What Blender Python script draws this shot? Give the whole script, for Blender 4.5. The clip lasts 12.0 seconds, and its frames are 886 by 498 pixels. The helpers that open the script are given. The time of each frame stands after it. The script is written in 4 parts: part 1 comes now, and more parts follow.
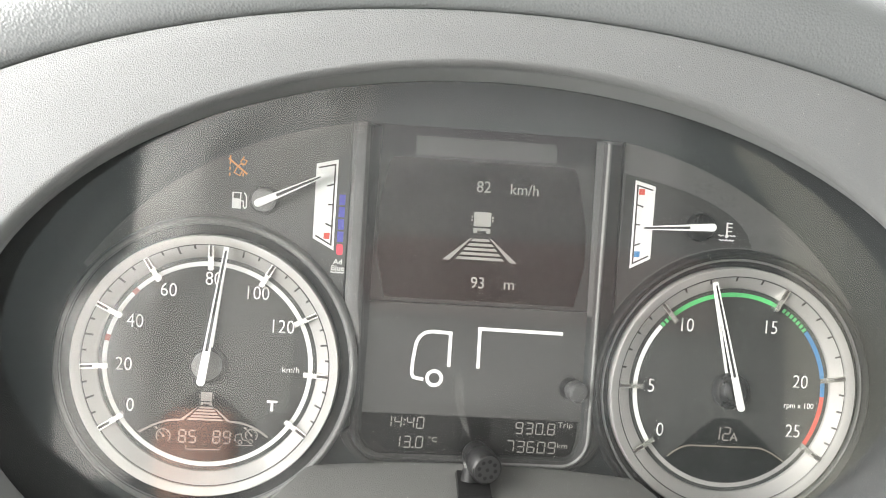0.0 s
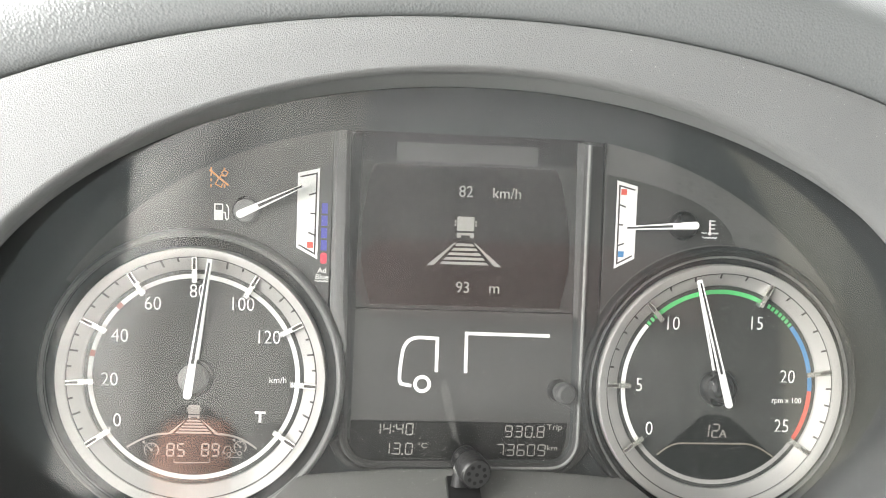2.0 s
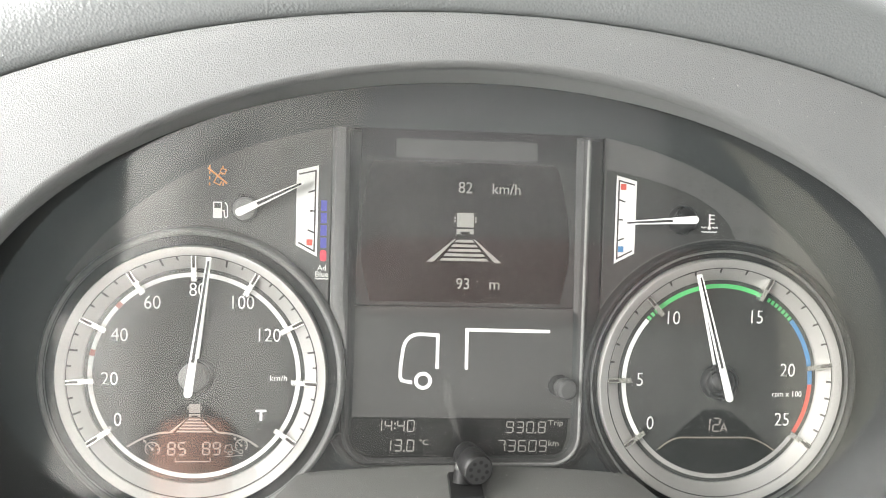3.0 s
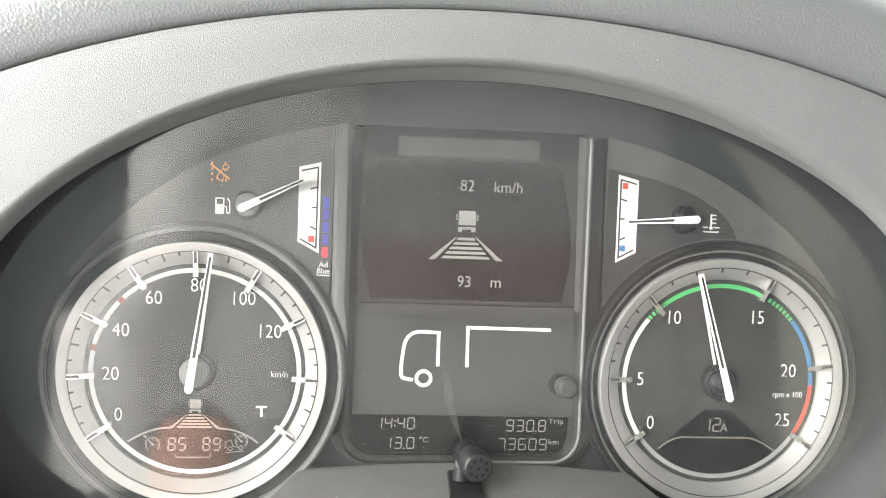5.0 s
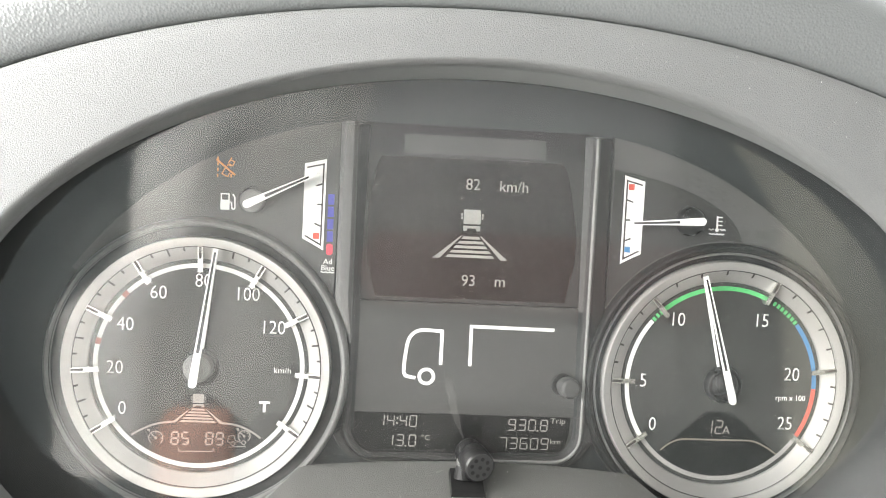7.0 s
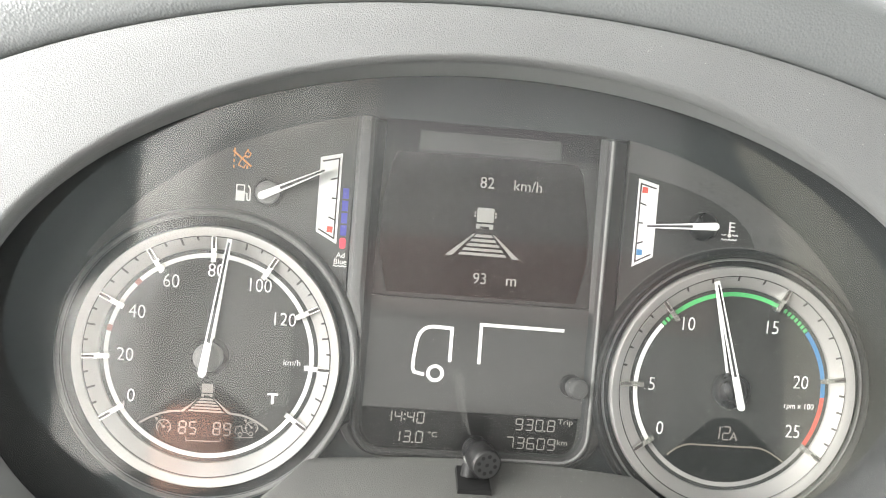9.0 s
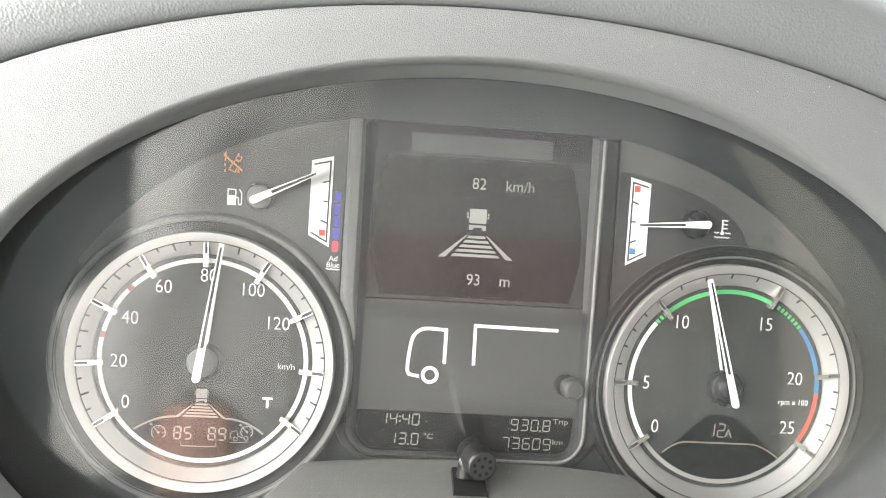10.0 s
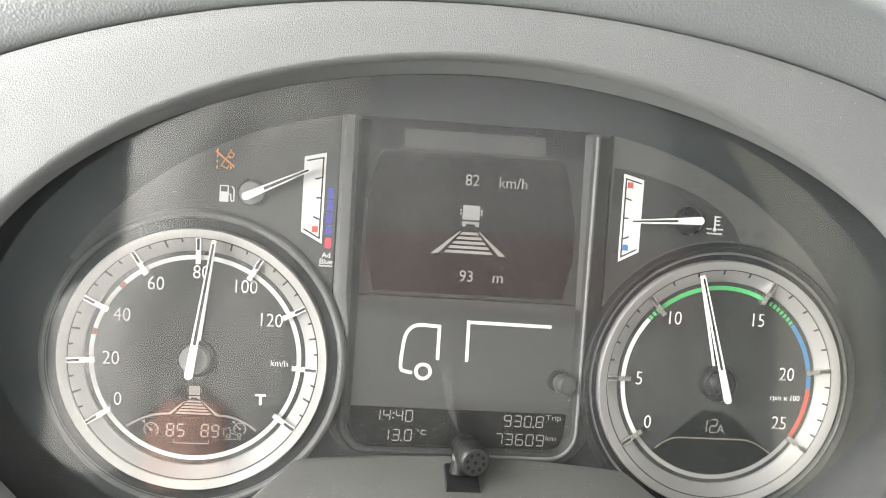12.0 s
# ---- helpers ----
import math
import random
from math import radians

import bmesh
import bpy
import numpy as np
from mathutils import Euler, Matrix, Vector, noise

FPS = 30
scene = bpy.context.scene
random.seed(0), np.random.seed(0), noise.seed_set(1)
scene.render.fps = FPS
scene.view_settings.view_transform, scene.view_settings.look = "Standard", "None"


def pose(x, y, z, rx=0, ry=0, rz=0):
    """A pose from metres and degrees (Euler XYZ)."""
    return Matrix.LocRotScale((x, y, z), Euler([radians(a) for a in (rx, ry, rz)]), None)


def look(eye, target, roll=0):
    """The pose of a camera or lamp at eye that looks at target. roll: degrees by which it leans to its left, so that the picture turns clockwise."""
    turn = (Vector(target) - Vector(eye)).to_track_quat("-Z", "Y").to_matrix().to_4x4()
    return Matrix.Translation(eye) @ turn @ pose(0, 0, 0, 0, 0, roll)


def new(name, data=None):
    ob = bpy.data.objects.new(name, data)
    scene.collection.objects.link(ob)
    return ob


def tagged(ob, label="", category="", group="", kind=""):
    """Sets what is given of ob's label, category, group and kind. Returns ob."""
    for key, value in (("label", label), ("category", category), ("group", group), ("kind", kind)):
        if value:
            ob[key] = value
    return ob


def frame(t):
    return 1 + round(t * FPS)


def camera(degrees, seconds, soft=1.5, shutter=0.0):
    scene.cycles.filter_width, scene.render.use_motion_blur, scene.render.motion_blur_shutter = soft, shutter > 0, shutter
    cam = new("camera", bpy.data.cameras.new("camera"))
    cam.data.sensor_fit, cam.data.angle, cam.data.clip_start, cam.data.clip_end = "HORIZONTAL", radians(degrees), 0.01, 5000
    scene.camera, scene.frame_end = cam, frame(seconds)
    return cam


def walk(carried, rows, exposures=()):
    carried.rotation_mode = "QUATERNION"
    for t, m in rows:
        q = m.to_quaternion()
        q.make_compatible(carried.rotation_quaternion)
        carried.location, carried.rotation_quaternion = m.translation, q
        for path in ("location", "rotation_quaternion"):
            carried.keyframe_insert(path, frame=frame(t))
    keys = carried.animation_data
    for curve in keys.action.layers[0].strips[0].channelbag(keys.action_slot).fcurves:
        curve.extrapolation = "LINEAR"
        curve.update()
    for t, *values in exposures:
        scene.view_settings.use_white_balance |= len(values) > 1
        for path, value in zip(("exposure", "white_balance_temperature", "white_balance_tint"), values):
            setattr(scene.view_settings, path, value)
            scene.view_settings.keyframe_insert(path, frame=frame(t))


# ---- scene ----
cam = camera(66.0, 12.0, soft=0.9)

# The cluster lies in its own frame: x right, z up along the panel, y into the dash.
# BASE leans that frame back, as the panel leans in the cab.
BASE = pose(0, 0, 1.05, -22, 0, 0)
PATH = [
    (0.0, -0.0419, -0.3387, 0.0806, -3.63, -2.81, 3.72),
    (0.5, -0.0394, -0.3390, 0.0797, -4.00, -2.26, 2.57),
    (1.0, -0.0386, -0.3390, 0.0810, -4.43, -2.15, 1.79),
    (1.5, -0.0362, -0.3386, 0.0840, -4.28, -2.81, 1.71),
    (2.0, -0.0367, -0.3389, 0.0825, -4.07, -2.61, 2.10),
    (2.5, -0.0377, -0.3388, 0.0823, -4.00, -2.84, 2.22),
    (3.0, -0.0380, -0.3383, 0.0822, -4.32, -2.86, 1.64),
    (5.0, -0.0383, -0.3387, 0.0802, -4.24, -2.72, 2.09),
    (5.5, -0.0373, -0.3377, 0.0851, -4.25, -3.45, 1.88),
    (6.0, -0.0364, -0.3385, 0.0820, -4.11, -2.95, 1.85),
    (6.5, -0.0384, -0.3389, 0.0779, -4.11, -2.71, 2.38),
    (7.0, -0.0385, -0.3381, 0.0836, -3.90, -3.43, 2.89),
    (9.0, -0.0429, -0.3391, 0.0778, -3.60, -2.75, 4.54),
    (9.5, -0.0423, -0.3392, 0.0774, -3.72, -2.70, 4.32),
    (10.0, -0.0412, -0.3385, 0.0814, -3.90, -3.18, 3.79),
    (10.5, -0.0410, -0.3383, 0.0826, -4.13, -3.19, 3.65),
    (11.0, -0.0414, -0.3390, 0.0791, -4.14, -2.59, 3.53),
    (11.5, -0.0403, -0.3401, 0.0744, -3.89, -1.79, 3.69),
    (12.0, -0.0402, -0.3384, 0.0814, -4.33, -3.44, 3.76),
]
walk(cam, [(t, BASE @ pose(x, y, z, 90 + pitch, 0, yaw) @ pose(0, 0, 0, 0, 0, roll)) for t, x, y, z, yaw, pitch, roll in PATH],
     exposures=[(0.0, 1.51), (1.0, 1.54), (3.0, 1.58), (5.5, 1.61), (7.0, 1.63), (9.5, 1.67), (11.0, 1.69), (11.5, 1.70), (12.0, 1.52)])

# ---------------------------------------------------------------- light
world = bpy.data.worlds.new("overcast_sky")
scene.world = world
world.use_nodes = True
wn = world.node_tree.nodes
sky = wn.new("ShaderNodeTexSky")
sky.sky_type, sky.sun_disc = "NISHITA", False
sky.sun_elevation, sky.sun_rotation = radians(48), radians(-70)
cloud = wn.new("ShaderNodeMix")  # a cloud cover takes most of the blue out of the sky
cloud.data_type = "RGBA"
cloud.inputs["Factor"].default_value = 0.85
cloud.inputs["B"].default_value = (9.0, 9.0, 8.7, 1)
world.node_tree.links.new(sky.outputs[0], cloud.inputs["A"])
world.node_tree.links.new(cloud.outputs["Result"], wn["Background"].inputs[0])
wn["Background"].inputs[1].default_value = 0.12

sun_data = bpy.data.lights.new("sun", "SUN")
sun_data.energy, sun_data.angle, sun_data.color = 1.0, radians(14), (1.0, 0.97, 0.93)
sun = new("sun", sun_data)
sun.matrix_world = look((-3, 1.1, 4.6), (0, 0, 1))


def window_light(name, at, to, w, h, power):
    d = bpy.data.lights.new(name, "AREA")
    d.shape, d.size, d.size_y, d.energy, d.color = "RECTANGLE", w, h, power, (1.0, 0.985, 0.955)
    ob = new(name, d)
    ob.matrix_world = look(at, to)
    return ob


window_light("door_window_light", (-0.67, -0.22, 1.43), (0.2, -0.20, 1.22), 1.05, 0.78, 18.5)
window_light("windscreen_light", (-0.16, 0.80, 1.80), (-0.05, -0.6, 1.0), 1.05, 0.80, 17)
window_light("far_door_window_light", (1.86, -0.22, 1.50), (0.2, -0.20, 1.22), 1.05, 0.62, 6.5)


# ---------------------------------------------------------------- materials
def material(name, color, rough=0.5, metal=0.0, vary=0.12, scale=60.0, fine=900.0, bump=0.0, bump_scale=1500.0, coat=0.0, spec=0.5, cells=False, deep=0.0004):
    """A procedural surface: two scales of colour change, a fine relief, roughness that wanders."""
    m = bpy.data.materials.new(name)
    m.use_nodes = True
    n, link = m.node_tree.nodes, m.node_tree.links.new
    b = n["Principled BSDF"]
    b.inputs["Roughness"].default_value, b.inputs["Metallic"].default_value = rough, metal
    b.inputs["Coat Weight"].default_value = coat
    b.inputs["Specular IOR Level"].default_value = spec
    tc = n.new("ShaderNodeTexCoord")
    big, small = n.new("ShaderNodeTexNoise"), n.new("ShaderNodeTexNoise")
    big.inputs["Scale"].default_value, small.inputs["Scale"].default_value = scale, fine
    big.inputs["Detail"].default_value = 4
    for k in (big, small):
        link(tc.outputs["Object"], k.inputs["Vector"])
    mix = n.new("ShaderNodeMath")
    mix.operation = "ADD"
    link(big.outputs[0], mix.inputs[0])
    link(small.outputs[0], mix.inputs[1])
    ramp = n.new("ShaderNodeMapRange")
    ramp.inputs[1].default_value, ramp.inputs[2].default_value = 0.6, 1.4
    ramp.inputs[3].default_value, ramp.inputs[4].default_value = 1 - vary, 1 + vary
    link(mix.outputs[0], ramp.inputs[0])
    tint = n.new("ShaderNodeVectorMath")
    tint.operation = "SCALE"
    tint.inputs[0].default_value = color
    link(ramp.outputs[0], tint.inputs[3])
    link(tint.outputs[0], b.inputs["Base Color"])
    wander = n.new("ShaderNodeMapRange")
    wander.inputs[3].default_value, wander.inputs[4].default_value = rough * 0.85, min(1, rough * 1.15)
    link(big.outputs[0], wander.inputs[0])
    link(wander.outputs[0], b.inputs["Roughness"])
    if bump:
        if cells:
            relief = n.new("ShaderNodeTexVoronoi")
            relief.feature = "SMOOTH_F1"
            relief.inputs["Smoothness"].default_value = 0.35
            out = relief.outputs["Distance"]
        else:
            relief = n.new("ShaderNodeTexNoise")
            relief.inputs["Detail"].default_value = 3
            out = relief.outputs[0]
        relief.inputs["Scale"].default_value = bump_scale
        link(tc.outputs["Object"], relief.inputs["Vector"])
        bp = n.new("ShaderNodeBump")
        bp.inputs["Strength"].default_value, bp.inputs["Distance"].default_value = bump, deep
        link(out, bp.inputs["Height"])
        link(bp.outputs[0], b.inputs["Normal"])
    return m


def glass_material(name, rough=0.02, ior=1.45, haze=0.010):
    m = bpy.data.materials.new(name)
    m.use_nodes = True
    n, link = m.node_tree.nodes, m.node_tree.links.new
    n.remove(n["Principled BSDF"])
    clear, gloss, fr, mix = (n.new(k) for k in ("ShaderNodeBsdfTransparent", "ShaderNodeBsdfGlossy", "ShaderNodeFresnel", "ShaderNodeMixShader"))
    gloss.inputs["Roughness"].default_value = rough
    fr.inputs["IOR"].default_value = ior
    film, dusty = n.new("ShaderNodeBsdfDiffuse"), n.new("ShaderNodeMixShader")  # a thin film of dust, which also stands in for veiling glare
    film.inputs["Color"].default_value = (0.74, 0.75, 0.73, 1)
    spread, amount, tc = n.new("ShaderNodeTexNoise"), n.new("ShaderNodeMapRange"), n.new("ShaderNodeTexCoord")
    spread.inputs["Scale"].default_value, spread.inputs["Detail"].default_value = 26, 6
    amount.inputs[1].default_value, amount.inputs[2].default_value = 0.3, 0.7
    amount.inputs[3].default_value, amount.inputs[4].default_value = haze * 0.6, haze * 1.4
    link(tc.outputs["Object"], spread.inputs["Vector"])
    link(spread.outputs[0], amount.inputs[0])
    link(amount.outputs[0], dusty.inputs[0])
    link(clear.outputs[0], dusty.inputs[1])
    link(film.outputs[0], dusty.inputs[2])
    link(fr.outputs[0], mix.inputs[0])
    link(dusty.outputs[0], mix.inputs[1])
    link(gloss.outputs[0], mix.inputs[2])
    link(mix.outputs[0], n["Material Output"].inputs[0])
    return m


def see_through(name, color, cover, rough=0.6):
    """A thin translucent skin that covers what lies behind it in part."""
    m = material(name, color, rough, bump=0.3, bump_scale=700)
    n, link = m.node_tree.nodes, m.node_tree.links.new
    mix, clear = n.new("ShaderNodeMixShader"), n.new("ShaderNodeBsdfTransparent")
    mix.inputs[0].default_value = cover
    link(clear.outputs[0], mix.inputs[1])
    link(n["Principled BSDF"].outputs[0], mix.inputs[2])
    link(mix.outputs[0], n["Material Output"].inputs[0])
    return m


HOOD = material("grey_grained_plastic", (0.145, 0.148, 0.146), 0.5, vary=0.10, scale=14, fine=1600, bump=0.62, bump_scale=1900, deep=0.0006)
WALLGREY = material("dark_grey_smooth_plastic", (0.170, 0.174, 0.172), 0.55, vary=0.08, scale=14, bump=0.2, bump_scale=2200)
PAD = material("grey_leather_grain", (0.146, 0.153, 0.153), 0.35, vary=0.10, scale=10, fine=1200, bump=0.27, bump_scale=850, deep=0.0007, cells=True)
COWL = material("warm_grey_plastic", (0.070, 0.070, 0.066), 0.5, vary=0.14, scale=22, fine=1500, bump=0.6, bump_scale=1800)
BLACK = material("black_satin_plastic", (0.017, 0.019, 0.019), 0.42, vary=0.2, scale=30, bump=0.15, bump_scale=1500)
# black rim plastic with the window's light put into a paler colour
LITRIM = material("lit_black_grained_plastic", (0.15, 0.15, 0.146), 0.36, vary=0.25, scale=40, fine=1500, bump=0.9, bump_scale=1500, deep=0.0006)
BACKING = material("dark_slate_plastic", (0.026, 0.031, 0.032), 0.45, vary=0.12, scale=20, bump=0.1, bump_scale=1500, spec=0.35)
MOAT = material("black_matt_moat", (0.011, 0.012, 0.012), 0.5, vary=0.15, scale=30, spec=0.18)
FACE = material("dark_printed_dial", (0.037, 0.038, 0.036), 0.2, vary=0.06, scale=25, spec=0.4)
PANEL = material("dark_grey_printed_panel", (0.077, 0.078, 0.075), 0.36, vary=0.08, scale=20, spec=0.35)
SUBPANEL = material("darker_printed_panel", (0.034, 0.034, 0.033), 0.36, vary=0.08, scale=20, spec=0.35)
WHITE = material("white_print", (0.72, 0.72, 0.70), 0.5, vary=0.03)
GREYPRINT = material("grey_print", (0.30, 0.29, 0.28), 0.5, vary=0.05)
DARKPRINT = material("dark_print", (0.05, 0.045, 0.042), 0.5, vary=0.05)
GREEN = material("green_print", (0.075, 0.43, 0.135), 0.5, vary=0.04)
BLUE = material("blue_print", (0.05, 0.20, 0.42), 0.5, vary=0.04)
VIOLET = material("violet_blue_print", (0.065, 0.068, 0.32), 0.5, vary=0.05)
RED = material("red_print", (0.60, 0.09, 0.06), 0.5, vary=0.05)
DULLRED = material("dull_red_print", (0.28, 0.08, 0.06), 0.5, vary=0.05)
CRIMSON = material("crimson_print", (0.60, 0.065, 0.095), 0.5, vary=0.05)
UNLIT = material("unlit_warning_print", (0.066, 0.067, 0.064), 0.36, vary=0.06, spec=0.35)
BAR = material("dark_grained_bar", (0.11, 0.11, 0.107), 0.42, vary=0.2, scale=40, fine=1500, bump=0.8, bump_scale=1500, deep=0.0006)
ORANGE = material("orange_print", (0.58, 0.235, 0.07), 0.5, vary=0.05)
SILVER = material("satin_silver", (0.53, 0.52, 0.50), 0.38, metal=0.7, vary=0.04, scale=40, bump=0.05, bump_scale=3000)
CHROME = material("bright_satin_metal", (0.80, 0.79, 0.77), 0.26, metal=1.0, vary=0.04, scale=80)
NEEDLE = material("white_needle_plastic", (0.76, 0.76, 0.74), 0.35, vary=0.02)
HUBGREY = material("grey_grained_hub", (0.20, 0.20, 0.195), 0.5, vary=0.08, bump=0.5, bump_scale=1300)
HUBBLACK = material("black_hub", (0.010, 0.010, 0.010), 0.28, vary=0.1, bump=0.15, bump_scale=2000, spec=0.8)
LCDBLACK = material("black_display", (0.003, 0.003, 0.003), 0.3, vary=0.1, spec=0.2)
SCREEN = material("brown_black_screen", (0.0085, 0.0064, 0.0060), 0.24, vary=0.1, scale=12, spec=0.4)
SCREENLOW = material("darker_brown_screen", (0.0078, 0.0048, 0.0043), 0.24, vary=0.1, scale=12, spec=0.4)
SCREENFRAME = material("dim_grey_screen_border", (0.031, 0.031, 0.030), 0.26, vary=0.06, spec=0.4)
SCREENHEAD = material("dim_grey_screen_header", (0.061, 0.060, 0.059), 0.26, vary=0.06, spec=0.4)
LCDGREY = material("grey_display", (0.046, 0.046, 0.044), 0.30, vary=0.06, scale=15, spec=0.4)
SEGMENT = material("pale_display_segment", (0.26, 0.25, 0.235), 0.4, vary=0.04)
SCREENTEXT = material("pale_screen_mark", (0.25, 0.245, 0.23), 0.4, vary=0.12, fine=2500)
DIMTEXT = material("dim_screen_mark", (0.008, 0.008, 0.008), 0.4, vary=0.05)
FANTEXT = material("pale_fan_segment", (0.22, 0.20, 0.185), 0.4, vary=0.05)
FANLINE = material("brass_grey_line", (0.20, 0.175, 0.14), 0.35, vary=0.06)
PANE = glass_material("clear_cover_glass", 0.05, 1.55)
DUST = material("pale_dust", (0.78, 0.77, 0.74), 0.9, vary=0.2)
MICBLACK = material("black_microphone_plastic", (0.011, 0.011, 0.011), 0.30, vary=0.3, bump=0.4, bump_scale=1800, spec=0.4)
MICHOLE = material("dark_hole", (0.004, 0.004, 0.004), 0.9)
MICMATT = material("matt_black_plastic", (0.012, 0.012, 0.012), 0.42, vary=0.25, scale=120, bump=0.3, bump_scale=1500, spec=0.15)
STUBGREY = material("smoked_grey_plastic", (0.06, 0.06, 0.058), 0.2, vary=0.08, coat=0.5)
# faint skin that paints the microphone's reflection
STREAK = see_through("pale_reflection_streak", (0.24, 0.24, 0.225), 0.065)
BEAD = material("satin_grey_bead", (0.24, 0.24, 0.235), 0.3, metal=0.6, vary=0.2, scale=200, spec=1.0)
KNOB = material("black_grained_knob", (0.045, 0.045, 0.044), 0.4, vary=0.2, bump=0.6, bump_scale=1500)
FRAME = material("black_grained_frame", (0.028, 0.028, 0.0275), 0.36, vary=0.2, fine=1500, bump=0.8, bump_scale=1600, spec=0.5, deep=0.0006)
# the ridge's highlight as a bright colour of its own
GLINT = material("edge_highlight_plastic", (0.20, 0.20, 0.195), 0.42, metal=0.2, vary=0.25, scale=300, fine=1500, bump=0.6, bump_scale=1600)
# inner bevel as it looks lit, lighter than the frame's black
BEVEL = material("lit_bevel_plastic", (0.070, 0.070, 0.068), 0.45, vary=0.06, bump=0.1, bump_scale=1500, spec=0.35)
MICFACE = material("dark_grey_microphone_grille", (0.030, 0.030, 0.030), 0.4, vary=0.1, bump=0.2, bump_scale=1500)
CURTAIN = material("pale_curtain_cloth", (0.58, 0.575, 0.55), 0.9, vary=0.08, scale=8, fine=300, bump=0.3, bump_scale=600)
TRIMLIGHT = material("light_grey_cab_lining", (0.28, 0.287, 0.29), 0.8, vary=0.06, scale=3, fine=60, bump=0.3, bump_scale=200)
OLIVE = material("dull_olive_cloth", (0.34, 0.335, 0.28), 0.9, vary=0.08, scale=8, fine=300, bump=0.3, bump_scale=600)
TRIM = material("grey_cab_lining", (0.206, 0.213, 0.211), 0.8, vary=0.06, scale=3, fine=60, bump=0.3, bump_scale=200)
REARGREY = material("grey_rear_lining", (0.165, 0.172, 0.171), 0.8, vary=0.06, scale=3, fine=60, bump=0.3, bump_scale=200)
DARKTRIM = material("dark_slate_cab_lining", (0.070, 0.083, 0.084), 0.8, vary=0.08, scale=3, fine=60, bump=0.3, bump_scale=200)
CORNER = material("black_slate_corner_lining", (0.062, 0.074, 0.075), 0.8, vary=0.08, scale=3, fine=60, bump=0.3, bump_scale=200)
RUST = material("rust_red_cloth", (0.74, 0.44, 0.34), 0.9, vary=0.12, scale=12, fine=400, bump=0.3, bump_scale=700)
DULLCLOTH = material("dull_red_cloth", (0.128, 0.090, 0.085), 0.9, vary=0.12, scale=12, fine=400, bump=0.3, bump_scale=700)
CARPET = material("dark_floor_mat", (0.05, 0.05, 0.05), 0.9, vary=0.2, scale=6, fine=90)
ASPHALT = material("asphalt", (0.05, 0.05, 0.05), 0.9, vary=0.2, scale=2, fine=40)

K = 0.001  # lengths below are in millimetres


# ---------------------------------------------------------------- building blocks
def link_mesh(name, bm, mat, smooth=False):
    me = bpy.data.meshes.new(name)
    bmesh.ops.recalc_face_normals(bm, faces=bm.faces)
    bm.to_mesh(me)
    bm.free()
    me.materials.append(mat)
    if smooth:
        me.polygons.foreach_set("use_smooth", [True] * len(me.polygons))
        me.set_sharp_from_angle(angle=radians(35))
    return new(name, me)


def part(name, bm, mat, parent, label="", smooth=False):
    ob = link_mesh(name, bm, mat, smooth)
    ob.parent = parent
    if label:
        ob["label"] = label
    return ob


def thing(name, label, category, m=BASE, **tags):
    ob = new(name)
    ob.empty_display_size = 0.02
    ob.matrix_world = m
    return tagged(ob, label, category, **tags)


def prism(bm, outline, y, thick):
    """A plate with that outline (x, z), its front at depth y and thick behind it."""
    front = [bm.verts.new((x * K, y * K, z * K)) for x, z in outline]
    back = [bm.verts.new((x * K, (y + thick) * K, z * K)) for x, z in outline]
    bm.faces.new(front)
    bm.faces.new(back[::-1])
    k = len(outline)
    for i in range(k):
        bm.faces.new((front[i], back[i], back[(i + 1) % k], front[(i + 1) % k]))
    return bm


def plate(outline, y, thick):
    return prism(bmesh.new(), outline, y, thick)


def rect(x0, z0, x1, z1):
    return [(x0, z0), (x1, z0), (x1, z1), (x0, z1)]


def round_rect(x0, z0, x1, z1, r, n=5):
    out = []
    for cx, cz, a in ((x1 - r, z1 - r, 0), (x0 + r, z1 - r, 90), (x0 + r, z0 + r, 180), (x1 - r, z0 + r, 270)):
        out += [(cx + r * math.cos(radians(a + 90 * i / n)), cz + r * math.sin(radians(a + 90 * i / n))) for i in range(n + 1)]
    return out


def band(bm, points, width, y, thick, closed=False):
    """A strip of that width along points (x, z)."""
    pts = [Vector(q) for q in points]
    k = len(pts)
    left, right = [], []
    for i, q in enumerate(pts):
        a = pts[i - 1] if i or closed else q
        b = pts[(i + 1) % k] if i < k - 1 or closed else q
        da, db = (q - a), (b - q)
        if da.length < 1e-9:
            da = db
        if db.length < 1e-9:
            db = da
        da.normalize(), db.normalize()
        d = (da + db).normalized()
        s = Vector((-d.y, d.x)) * width / 2 / max(0.5, d.dot(da))
        left.append(q + s), right.append(q - s)
    rng = range(k if closed else k - 1)
    for i in rng:
        j = (i + 1) % k
        prism(bm, [left[i], left[j], right[j], right[i]], y, thick)
    return bm


def arc_pts(cx, cz, r, a0, a1, n):
    return [(cx + r * math.cos(radians(a0 + (a1 - a0) * i / n)), cz + r * math.sin(radians(a0 + (a1 - a0) * i / n))) for i in range(n + 1)]


